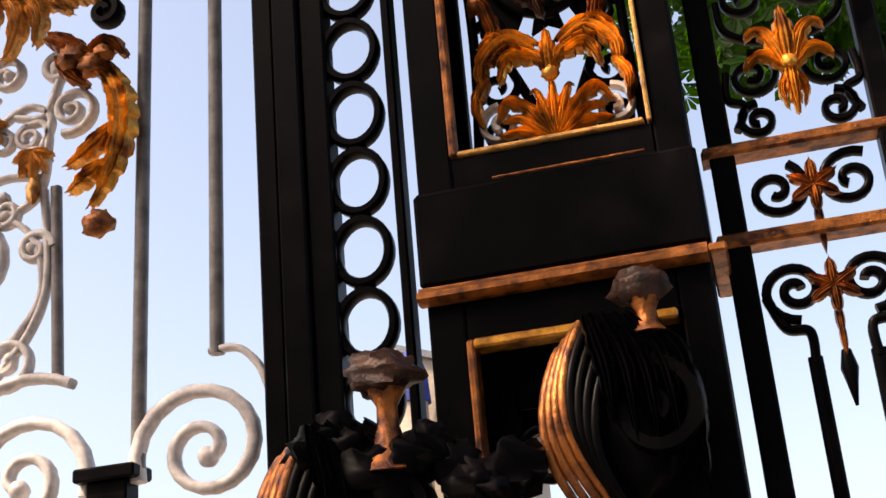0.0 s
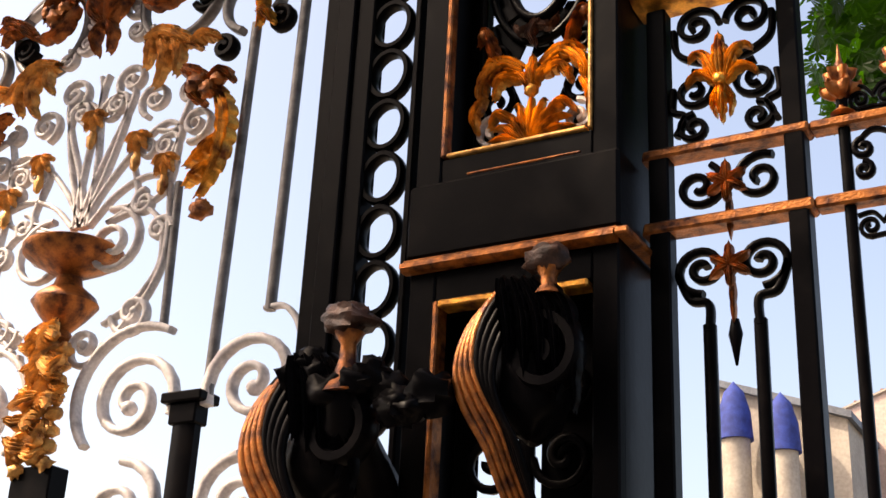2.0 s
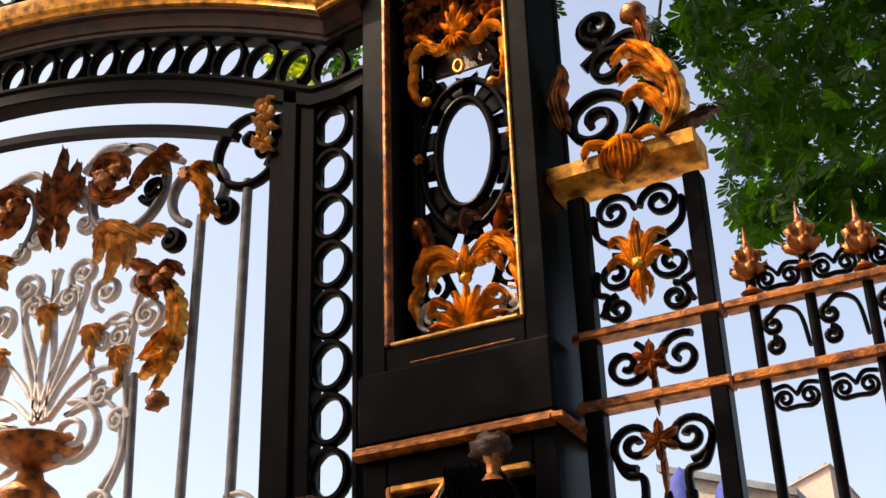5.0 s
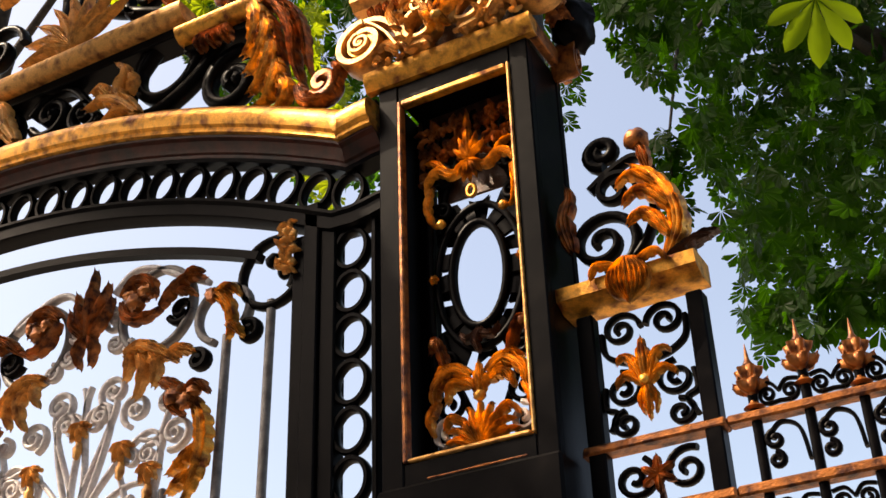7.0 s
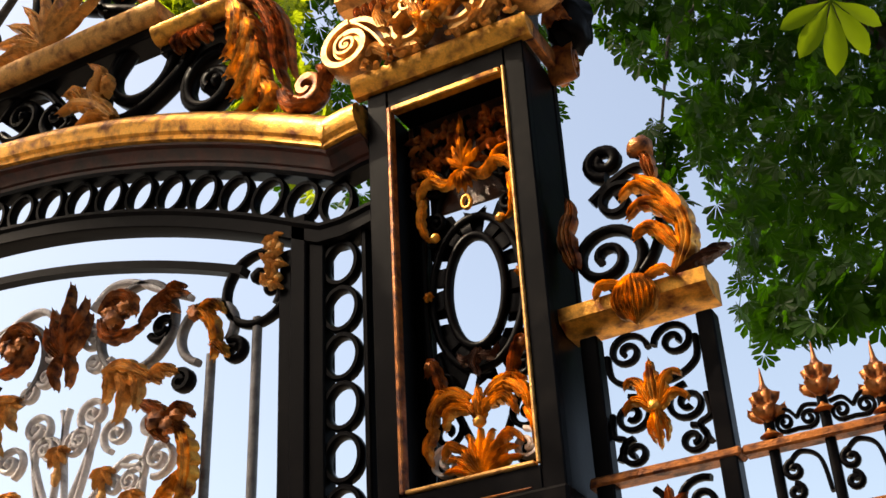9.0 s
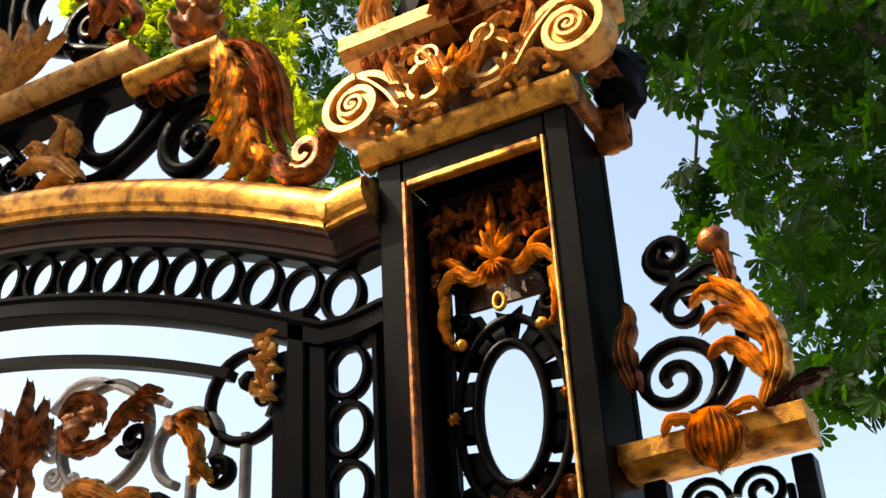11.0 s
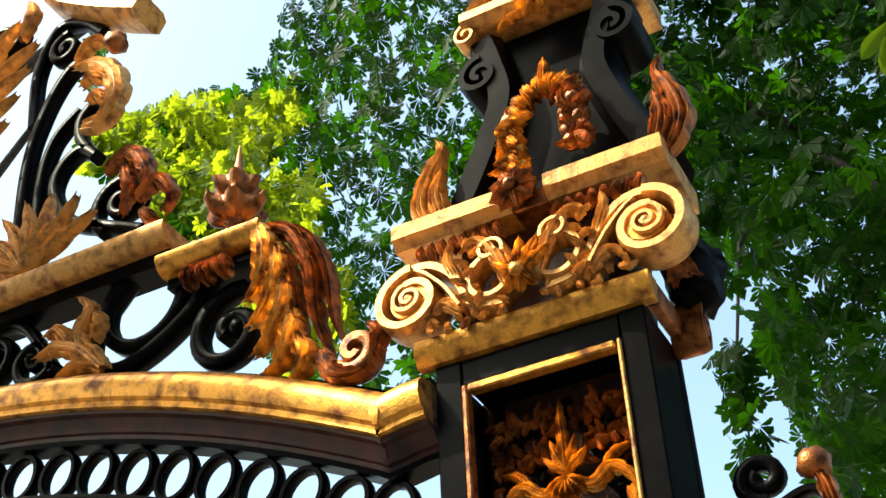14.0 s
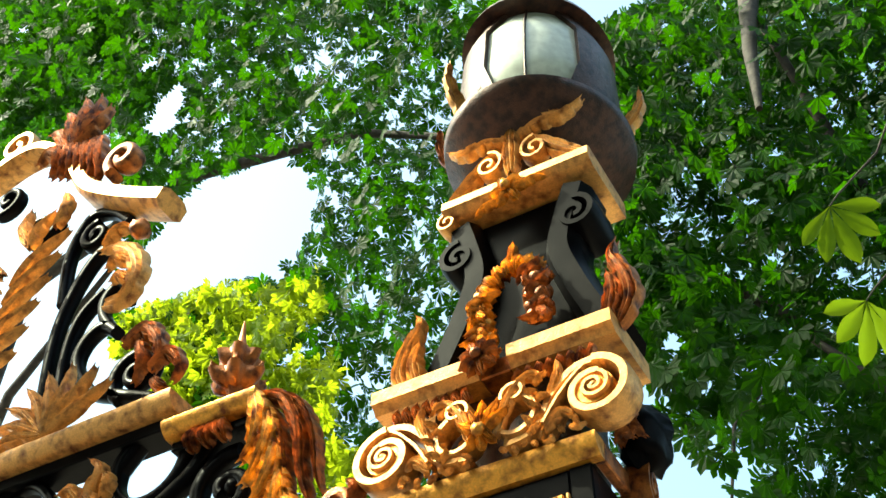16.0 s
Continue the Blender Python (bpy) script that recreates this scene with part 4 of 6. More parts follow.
leaf_set(cr, "acanthus", GILT, "gilded acanthus lobe", -0.03, (
    (0.15, 5, (-0.84, 6.62), (-0.80, 6.50), (-0.82, 6.36), (-0.90, 6.28)),
    (0.14, 5, (-0.76, 6.50), (-0.74, 6.36), (-0.80, 6.22), (-0.88, 6.16)),
    (0.14, 5, (-0.71, 6.34), (-0.71, 6.20), (-0.77, 6.08), (-0.85, 6.02)),
    (0.13, 5, (-0.67, 6.16), (-0.67, 6.04), (-0.72, 5.95), (-0.80, 5.93)),
    (0.12, 4, (-0.64, 6.05), (-0.60, 5.95), (-0.64, 5.87), (-0.70, 5.86))), 0.06)
part("acanthus_curl", Shape().bar(spiral(-0.385, 5.90, 0.085, 0.02, 215, 1.3, 28), 0.055, 0.10, -0.02, taper=lambda k: 1.2 - 0.5 * k), GILT_DARK, cr, "tarnished curled acanthus tip")
leaf_set(cr, "acanthus_curl", GILT_DARK, "tarnished curled acanthus tip", -0.05, ((0.10, 5, (-0.52, 5.93), (-0.47, 5.83), (-0.38, 5.80), (-0.30, 5.84)), (0.08, 4, (-0.30, 5.86), (-0.28, 5.94), (-0.34, 6.0))))


def finial(x, y, z, k, parent_label, group, mat=GILT_DARK):
    f = thing("finial", x, y, z, parent_label, "finial", group)
    part("base", Shape().lathe([(0.06, 0), (0.10, 0.02), (0.05, 0.06), (0.035, 0.12), (0.06, 0.16)], 0, 0, 0, 14).moved(x, y, z, k), mat, f)
    part("blossom", Shape().lathe([(0.05, 0.15), (0.12, 0.19), (0.145, 0.25), (0.11, 0.27), (0.07, 0.30), (0.10, 0.34), (0.115, 0.40), (0.07, 0.42), (0.04, 0.45)], 0, 0, 0, 42, 6, 0.22).moved(x, y, z, k), mat, f)
    for j in range(6):
        g = 2 * math.pi * j / 6
        sh = Shape().leaf([(0.05, 0.17), (0.13, 0.24), (0.17, 0.31)], 0.10, 0.0, 0.02, 2, 0.012)
        sh.v = [(p[0] * math.cos(g) - p[1] * math.sin(g), p[0] * math.sin(g) + p[1] * math.cos(g), p[2]) for p in sh.v]
        part("petal", sh.moved(x, y, z, k), mat, f)
    part("spike", Shape().lathe([(0.035, 0.36), (0.05, 0.45), (0.025, 0.50), (0.018, 0.56), (0.004, 0.66)], 0, 0, 0, 8).moved(x, y, z, k), mat, f)
    return f


finial(-1.04, 0.07, LB + 0.075, 0.85, "tarnished gilded flower finial on the arch ledge", "ledge finials", GILT_DARK)
leaf_set(cr, "drop_leaf", GILT_DARK, "tarnished drop below the ledge", 0.0, [(0.06, 3, (-1.12 + 0.03 * j, 6.59), (-1.13 + 0.04 * j, 6.53), (-1.10 + 0.045 * j - 0.03 * (j % 2), 6.47)) for j in range(-2, 4)])
leaf_set(cr, "acanthus", GILT_PALE, "pale gilded acanthus over the arch", 0.0, (
    (0.13, 6, (-1.60, 6.24), (-1.72, 6.36), (-1.86, 6.42), (-2.0, 6.40)), (0.10, 5, (-1.68, 6.30), (-1.74, 6.44), (-1.70, 6.56), (-1.80, 6.66)),
    (0.09, 4, (-1.62, 6.26), (-1.74, 6.28), (-1.86, 6.26)), (0.09, 4, (-1.78, 6.40), (-1.86, 6.50), (-1.96, 6.50)), (0.08, 4, (-1.66, 6.40), (-1.64, 6.48), (-1.70, 6.55)),
    (0.16, 6, (-2.5, 6.40), (-2.62, 6.55), (-2.8, 6.62), (-3.0, 6.58)), (0.12, 5, (-2.56, 6.45), (-2.62, 6.66), (-2.75, 6.74))))
scroll_set(cr, IRON, 0.048, 0.08, GY, ((-2.33, 6.56, 0.15, 200, 1.5), (-2.07, 6.47, 0.13, -20, -1.5), (-2.72, 6.55, 0.17, 90, -1.5), (-3.1, 6.55, 0.18, 0, 1.5)))
strap(cr, "strap", IRON, 0.05, 0.08, GY, (-1.74, 6.34), (-1.74, 6.50), (-1.66, 6.62), (-1.56, 6.74))
strap(cr, "strap", IRON, 0.05, 0.08, GY, (-1.95, 6.38), (-2.15, 6.66), (-2.33, 6.72), (-2.48, 6.60))

# upper scroll tower above the high ledge
tw = thing("crest_scrolls", -2.0, GY, 6.8, "tall iron and gilded scroll crest over the gateway", "ironwork")
part("curl", Shape().bar(spiral(-1.69, 7.20, 0.17, 0.03, 240, -1.5, 36), 0.06, 0.08, GY, taper=lambda k: 1.1 - 0.3 * k), IRON, tw, "black iron curl on the ledge")
strap(tw, "c_scroll", IRON, 0.066, 0.08, GY, (-1.55, 6.98), (-1.78, 7.09), (-2.0, 7.21), (-2.13, 7.42), (-2.11, 7.57), (-2.0, 7.64), (-1.90, 7.56), label="black iron C-scroll")
strap(tw, "s_scroll", IRON, 0.06, 0.08, GY, (-1.96, 7.63), (-2.02, 7.73), (-2.03, 7.84), (-1.96, 7.92), (-1.88, 7.87), (-1.87, 7.77), label="black iron S-scroll")
strap(tw, "sweep", IRON, 0.06, 0.08, GY, (-2.28, 6.87), (-2.35, 7.62), (-2.30, 7.99), (-2.18, 8.24), (-2.03, 8.30))
strap(tw, "sweep", IRON, 0.05, 0.08, GY, (-2.16, 6.87), (-2.23, 7.47), (-2.19, 7.77), (-2.04, 7.92))
strap(tw, "sweep", IRON, 0.06, 0.08, GY, (-2.36, 7.95), (-2.40, 8.35), (-2.30, 8.62), (-2.12, 8.58), (-1.98, 8.44))
for cx, cz, r, a, tn in ((-2.22, 8.44, 0.11, 90, 1.4), (-2.72, 8.75, 0.15, 0, -1.5), (-2.86, 7.25, 0.2, 0, 1.5), (-3.1, 9.2, 0.14, 180, 1.4)):
    part("scroll", Shape().bar(spiral(cx, cz, r, 0.02, a, tn, 32), 0.05, 0.08, GY), IRON, tw)
leaf_set(tw, "acanthus", GILT_PALE, "pale gilded acanthus", 0.01, (
    (0.17, 7, (-1.92, 7.70), (-1.79, 7.69), (-1.74, 7.85), (-1.82, 8.03), (-1.96, 8.14), (-2.10, 8.17)), (0.10, 4, (-1.82, 7.96), (-1.93, 8.03), (-2.0, 7.98)),
    (0.10, 4, (-2.04, 8.20), (-1.94, 8.27), (-1.82, 8.22)), (0.09, 4, (-1.78, 7.80), (-1.88, 7.88), (-1.95, 7.86))), 0.06)
part("knob", Shape().blob((-1.80, 0.0, 8.20), 0.06, 3, 0.25, (1, 1, 1), 14, 10), GILT_DARK, tw, "brown curled leaf tip")
leaf_set(tw, "ledge_leaf", GILT_DARK, "tarnished curled leaf on the ledge end", 0.0, (
    (0.13, 6, (-1.72, 7.34), (-1.58, 7.36), (-1.48, 7.22), (-1.50, 7.05)), (0.10, 5, (-1.62, 7.30), (-1.57, 7.16), (-1.62, 7.02)), (0.10, 5, (-1.52, 7.10), (-1.40, 7.13), (-1.33, 7.03), (-1.38, 6.94)),
    (0.08, 4, (-1.48, 7.0), (-1.42, 6.92), (-1.36, 6.90))), 0.06)
leaf_set(tw, "spray_leaf", GILT_PALE, "pale gilded leaf of the spray", -0.02, [
    (0.11, 2, (-2.78 + 0.02 * j, 7.52 + 0.13 * j), (-2.66 + 0.02 * j, 7.56 + 0.15 * j), (-2.50 + 0.035 * j, 7.62 + 0.17 * j)) for j in range(6)] + [
    (0.10, 2, (-2.80, 7.60 + 0.14 * j), (-2.90, 7.70 + 0.14 * j), (-2.98, 7.84 + 0.14 * j)) for j in range(6)] + [
    (0.12, 3, (-2.62, 8.45), (-2.58, 8.58), (-2.48, 8.70)), (0.12, 3, (-2.66, 8.5), (-2.72, 8.66), (-2.70, 8.82)), (0.12, 3, (-2.45, 8.55), (-2.40, 8.68), (-2.46, 8.84))])
strap(tw, "moulded_arc", GILT_PALE, 0.13, 0.22, 0.06, (-2.44, 9.06), (-2.30, 8.82), (-2.13, 8.67), (-1.89, 8.51), (-1.66, 8.38), label="pale gilded curved moulding")
strap(tw, "moulded_arc", GILT_PALE, 0.09, 0.18, 0.06, (-3.35, 9.42), (-3.05, 9.52), (-2.83, 9.49), (-2.60, 9.30), label="pale gilded curved moulding")
part("upper_volute", Shape().bar(spiral(-3.08, 9.62, 0.15, 0.03, -60, 1.4, 30), 0.05, 0.12, 0.04), GILT_PALE, tw, "pale gilded volute")
part("crown_curl", Shape().bar(spiral(-2.03, 8.90, 0.12, 0.03, 230, -1.2, 28), 0.07, 0.12, 0.0), GILT_DARK, tw, "tarnished crown curl")
leaf_set(tw, "crown_leaf", GILT_DARK, "tarnished leaf of the crown ornament", -0.02, [
    (0.15, 4, (-2.50 + 0.05 * math.cos(radians(g)), 9.20 + 0.08 * math.sin(radians(g))), (-2.50 + 0.20 * math.cos(radians(g)), 9.28 + 0.30 * math.sin(radians(g))),
     (-2.50 + 0.30 * math.cos(radians(g + 12)), 9.30 + 0.48 * math.sin(radians(g + 12)))) for g in (20, 50, 80, 110, 140, 175)] + [
    (0.12, 4, (-2.50 + 0.06 * j, 9.30 - 0.02 * j), (-2.46 + 0.06 * j, 9.14 - 0.04 * j), (-2.50 + 0.07 * j, 8.96 - 0.04 * j)) for j in range(-2, 5)], 0.07)
leaf_set(tw, "palmette_leaf", GILT_PALE, "pale gilded palmette leaf on the ledge", -0.02, [
    (0.10, 3, (-2.12, 6.90), (-2.12 + 0.20 * math.cos(radians(g)), 6.92 + 0.20 * math.sin(radians(g))), (-2.12 + 0.42 * math.cos(radians(g + 8)), 6.92 + 0.42 * math.sin(radians(g + 8)))) for g in (172, 152, 132, 112, 92, 70, 45, 20)])

# ---------------------------------------------------------------- gate leaf
LM = -1.70           # centre line of the leaf
leafgate = thing("gate_leaf", LM, GY, 0.2, "iron gate leaf with grey scrolls and gilded acanthus", "gate")
part("stile", Shape().box(-0.575, -0.512, GY - 0.035, GY + 0.035, 0.25, 5.16), IRON, leafgate)
part("stile", Shape().box(2 * LM + 0.512, 2 * LM + 0.575, GY - 0.035, GY + 0.035, 0.25, 5.62), IRON, leafgate)
part("arch_bar", Shape().loft([(x, arch(-0.1 + (x + 0.1) * 1.06) - 0.40) for x in [-2.84 + 0.09 * i for i in range(24)]], [(-0.02, GY - 0.03), (0.02, GY - 0.03), (0.02, GY + 0.03), (-0.02, GY + 0.03)]), IRON, leafgate)
part("bottom_rail", Shape().box(2 * LM + 0.575, -0.575, GY - 0.03, GY + 0.03, 0.25, 0.4), IRON, leafgate)
part("mid_rail", Shape().box(2 * LM + 0.575, -0.575, GY - 0.03, GY + 0.03, 2.28, 2.36), IRON, leafgate)


def both(name, shape, mat, label=""):
    """The same piece on both sides of the leaf's centre line."""
    part(name, shape, mat, leafgate, label)
    part(name, shape.mirrored(LM), mat, leafgate, label)


# Upper bars get the lightened iron; sunlight is in their colour.
both("bar", Shape().bar([(-0.72, 3.47), (-0.70, 4.89)], 0.036, 0.036, GY), SUNLIT_IRON)
both("bar", Shape().bar([(-0.955, 3.17), (-0.93, 4.78)], 0.036, 0.036, GY), SUNLIT_IRON)
both("bar", Shape().bar([(-1.20, 3.47), (-1.22, 4.10)], 0.03, 0.03, GY), SUNLIT_IRON)
both("bar", Shape().bar([(-0.72, 0.4), (-0.72, 2.28)], 0.036, 0.036, GY), IRON)
both("bar", Shape().bar([(-0.955, 0.4), (-0.955, 2.28)], 0.036, 0.036, GY), IRON)
both("bar", Shape().bar([(-1.20, 0.4), (-1.20, 2.28)], 0.036, 0.036, GY), IRON)
s = Shape().bar(circle(-0.66, 5.06, 0.165, 0.175, 30)[2:] + [], 0.036, 0.05, GY)
s.bar(spiral(-0.66, 5.06, 0.165, 0.17, -20, 0.16, 8), 0.036, 0.05, GY)
s.bar(curve((-0.56, 4.95), (-0.54, 5.02), (-0.60, 5.08), (-0.66, 5.12)), 0.05, 0.05, GY)
s.blob((-0.66, GY, 5.12), 0.04, 2, 0.1)
s.blob((-0.60, GY, 5.04), 0.035, 3, 0.1)
both("corner_ring", s.moved(-0.035, 0, -0.025), IRON)
s = Shape()
for j in range(9):
    s.blob((-0.56 + 0.03 * math.sin(j * 2.0), GY - 0.05, 5.05 + 0.025 * j), 0.022, j, 0.4)
s.sprig([(-0.56, 5.02), (-0.55, 5.16), (-0.56, 5.28)], 12, 0.065, GY - 0.05, 9, 1.0)
both("corner_leaf", s.moved(-0.035, 0, -0.05), GILT_PALE, "small gilded leaf cluster")
def leaves_both(name, mat, label, y, specs, bulge=0.05, thick=0.025):
    """One part for each cast leaf, on both sides of the centre line."""
    for w, lobes, *pts in specs:
        both(name, Shape().leaf(curve(*pts), w, y, bulge, lobes, thick), mat, label)


both("ring_scroll", Shape().bar(spiral(-0.945, 4.90, 0.15, 0.13, 250, -0.8, 24), 0.034, 0.05, GY), SUNLIT_IRON)
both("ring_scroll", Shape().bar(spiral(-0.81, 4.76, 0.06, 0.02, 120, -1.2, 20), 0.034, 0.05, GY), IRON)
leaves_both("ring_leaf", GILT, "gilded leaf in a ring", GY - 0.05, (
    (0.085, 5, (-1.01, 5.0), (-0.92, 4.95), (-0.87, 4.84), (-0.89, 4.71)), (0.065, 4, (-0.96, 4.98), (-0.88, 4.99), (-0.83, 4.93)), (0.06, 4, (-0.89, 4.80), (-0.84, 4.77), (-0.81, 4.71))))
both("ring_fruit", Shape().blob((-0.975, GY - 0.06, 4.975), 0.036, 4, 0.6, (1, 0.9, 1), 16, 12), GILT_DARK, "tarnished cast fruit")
both("oval_ring", Shape().bar(circle(-1.335, 5.035, 0.205, 0.22, 34), 0.034, 0.05, GY, True), SUNLIT_IRON)
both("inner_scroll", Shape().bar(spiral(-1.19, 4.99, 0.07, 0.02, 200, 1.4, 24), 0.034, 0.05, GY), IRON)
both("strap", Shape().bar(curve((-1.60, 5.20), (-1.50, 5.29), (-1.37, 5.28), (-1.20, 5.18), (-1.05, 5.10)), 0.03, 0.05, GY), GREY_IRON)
leaves_both("spray_leaf", GILT_DARK, "tarnished gilded leaf of the fruit spray", GY - 0.05, (
    (0.10, 5, (-1.50, 5.14), (-1.43, 5.19), (-1.34, 5.16), (-1.32, 5.06)), (0.09, 5, (-1.50, 5.10), (-1.45, 5.0), (-1.35, 4.98), (-1.25, 5.02)), (0.08, 4, (-1.44, 5.06), (-1.38, 5.10), (-1.30, 5.10)),
    (0.075, 6, (-1.27, 5.02), (-1.20, 5.08), (-1.12, 5.12), (-1.02, 5.10)), (0.05, 4, (-1.18, 5.06), (-1.12, 5.05), (-1.07, 5.01)), (0.05, 4, (-1.14, 5.12), (-1.09, 5.15), (-1.04, 5.14))))
for fx, fz, fr in ((-1.41, 5.06, 0.045), (-1.36, 5.11, 0.035), (-1.45, 5.11, 0.03)):
    both("spray_fruit", Shape().blob((fx, GY - 0.075, fz), fr, int(fz * 100), 0.6, (1, 0.9, 1), 16, 12), GILT_DARK, "tarnished cast fruit")
leaves_both("acanthus", GILT_PALE, "pale gilded acanthus leaf", GY - 0.05, (
    (0.10, 6, (-1.45, 4.81), (-1.36, 4.82), (-1.25, 4.76), (-1.14, 4.68)), (0.085, 4, (-1.38, 4.80), (-1.33, 4.71), (-1.35, 4.61), (-1.39, 4.55)), (0.08, 4, (-1.31, 4.78), (-1.26, 4.69), (-1.28, 4.58)),
    (0.08, 4, (-1.20, 4.73), (-1.12, 4.74), (-1.04, 4.70)), (0.06, 3, (-1.42, 4.80), (-1.42, 4.72), (-1.45, 4.66))), 0.055)
both("leaf_boss", Shape().bar(spiral(-1.05, 4.67, 0.055, 0.015, 120, -1.3, 20), 0.03, 0.06, GY - 0.03), IRON)
# heart-shaped loops round the hanging flowers
for hx, hz, hs, foot in ((LM, 4.56, 1.0, LM), (-1.36, 4.31, 0.72, -1.56)):
    for sx in (-1, 1):
        s = Shape().bar(curve((foot, 3.98), (hx + sx * 0.09 * hs, hz - 0.34 * hs), (hx + sx * 0.155 * hs, hz - 0.08 * hs), (hx + sx * 0.13 * hs, hz + 0.03 * hs), (hx + sx * 0.05 * hs, hz + 0.03 * hs)), 0.02, 0.035, GY)
        s.bar(spiral(hx + sx * 0.065 * hs, hz - 0.03 * hs, 0.062 * hs, 0.015, 90, 1.4 * sx, 20), 0.018, 0.035, GY)
        if hx == LM:
            part("loop", s, GREY_IRON, leafgate)
        else:
            both("loop", s, GREY_IRON)
leaves_both("tail_leaf", GILT, "gilded acanthus tail", GY - 0.05, (
    (0.11, 9, (-1.04, 4.46), (-0.985, 4.34), (-0.98, 4.20), (-1.02, 4.08), (-1.09, 3.97)), (0.075, 4, (-1.01, 4.24), (-1.08, 4.17), (-1.17, 4.13)), (0.065, 4, (-1.03, 4.12), (-1.10, 4.07), (-1.16, 4.04))), 0.055)
both("tail_knob", Shape().blob((-1.055, GY - 0.05, 3.925), 0.045, 6, 0.4, (1.1, 0.9, 0.9), 14, 10), GILT_DARK, "brown curled tail tip")
leaves_both("fruit_leaf", GILT_DARK, "red-brown leaf of the fruit cluster", GY - 0.06, (
    (0.085, 4, (-1.22, 4.60), (-1.14, 4.55), (-1.06, 4.50)), (0.08, 4, (-1.18, 4.52), (-1.13, 4.44), (-1.08, 4.39)), (0.07, 4, (-1.08, 4.52), (-1.01, 4.53), (-0.96, 4.47)), (0.06, 3, (-1.10, 4.46), (-1.03, 4.44), (-0.99, 4.40))))
for fx, fz, fr in ((-1.13, 4.50, 0.045), (-1.07, 4.46, 0.04), (-1.03, 4.49, 0.03)):
    both("fruit", Shape().blob((fx, GY - 0.08, fz), fr, int(fz * 90), 0.6, (1, 0.9, 1), 16, 12), GILT_DARK, "red-brown cast fruit")
# Scrolls and straps in pale iron, coloured as sun-struck.
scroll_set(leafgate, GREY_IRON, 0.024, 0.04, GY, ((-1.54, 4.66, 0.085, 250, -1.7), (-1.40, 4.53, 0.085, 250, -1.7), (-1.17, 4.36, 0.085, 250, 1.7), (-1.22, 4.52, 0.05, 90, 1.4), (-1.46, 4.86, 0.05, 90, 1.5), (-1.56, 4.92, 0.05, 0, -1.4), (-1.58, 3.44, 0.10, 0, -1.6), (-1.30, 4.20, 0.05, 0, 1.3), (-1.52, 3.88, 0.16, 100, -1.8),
                                                  (-1.28, 3.90, 0.06, 0, 1.4), (-1.36, 3.55, 0.10, 180, 1.6), (-1.6, 4.55, 0.06, 0, 1.4), (-1.58, 5.05, 0.07, 90, 1.5), (-1.38, 4.04, 0.06, 90, 1.5)), LM, "grey iron scroll, paled as if sunlit")
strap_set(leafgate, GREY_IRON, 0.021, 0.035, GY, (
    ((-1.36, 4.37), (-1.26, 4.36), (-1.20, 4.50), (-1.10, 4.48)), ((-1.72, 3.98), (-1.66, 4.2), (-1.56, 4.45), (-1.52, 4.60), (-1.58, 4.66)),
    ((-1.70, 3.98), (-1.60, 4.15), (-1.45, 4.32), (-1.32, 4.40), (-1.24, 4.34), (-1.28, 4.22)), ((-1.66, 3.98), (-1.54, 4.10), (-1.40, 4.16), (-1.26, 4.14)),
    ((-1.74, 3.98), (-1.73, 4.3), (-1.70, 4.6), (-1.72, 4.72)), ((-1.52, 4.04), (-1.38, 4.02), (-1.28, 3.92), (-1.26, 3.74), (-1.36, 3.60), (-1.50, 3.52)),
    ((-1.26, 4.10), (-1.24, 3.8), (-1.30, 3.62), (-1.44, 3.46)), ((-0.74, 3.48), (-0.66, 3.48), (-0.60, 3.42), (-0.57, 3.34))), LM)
scroll_set(leafgate, GREY_IRON, 0.034, 0.05, GY, ((-0.76, 3.20, 0.205, 200, -1.75), (-1.30, 3.18, 0.205, -20, 1.75), (-0.78, 2.75, 0.18, 90, 1.75), (-1.30, 2.75, 0.2, 90, -1.75)), LM, "large grey iron C-scroll, paled as if sunlit")
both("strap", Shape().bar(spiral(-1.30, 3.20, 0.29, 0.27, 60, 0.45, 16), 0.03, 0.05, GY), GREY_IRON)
both("pedestal", Shape().box(-1.12, -0.94, GY - 0.06, GY + 0.06, 3.14, 3.18).box(-1.09, -0.97, GY - 0.04, GY + 0.04, 3.06, 3.14).bar([(-1.03, 2.4), (-1.03, 3.06)], 0.1, 0.06, GY), IRON)
leaf_set(leafgate, "palmette_leaf", GILT_DARK, "tarnished gilded palmette leaf", GY - 0.05, [(0.085, 4, (LM, 4.95), (LM, 5.15), (LM, 5.37))] + [
    spec for q in (-1, 1) for spec in ((0.07, 4, (LM + q * 0.01, 4.98), (LM + q * 0.06, 5.12), (LM + q * 0.10, 5.26)), (0.06, 4, (LM + q * 0.01, 4.96), (LM + q * 0.09, 5.05), (LM + q * 0.13, 5.17)),
                                       (0.06, 3, (LM + q * 0.01, 4.98), (LM + q * 0.05, 4.90), (LM + q * 0.03, 4.80)))])
for cx, cz in ((LM, 4.52), (LM + 0.26, 4.36), (LM - 0.26, 4.36), (LM + 0.42, 4.22), (LM - 0.42, 4.22)):
    s = Shape()
    for j in range(5):
        g = radians(-90 + (j - 2) * 38)
        s.leaf([(cx, cz), (cx + 0.05 * math.cos(g), cz + 0.06 * math.sin(g)), (cx + 0.075 * math.cos(g), cz + 0.11 * math.sin(g))], 0.045, GY - 0.03, 0.03, 3)
    s.blob((cx, GY - 0.03, cz - 0.13), 0.03, 2, 0.3, (0.7, 0.7, 1.6))
    part("bell_flower", s, GILT_PALE, leafgate, "pale gilded bell flower")
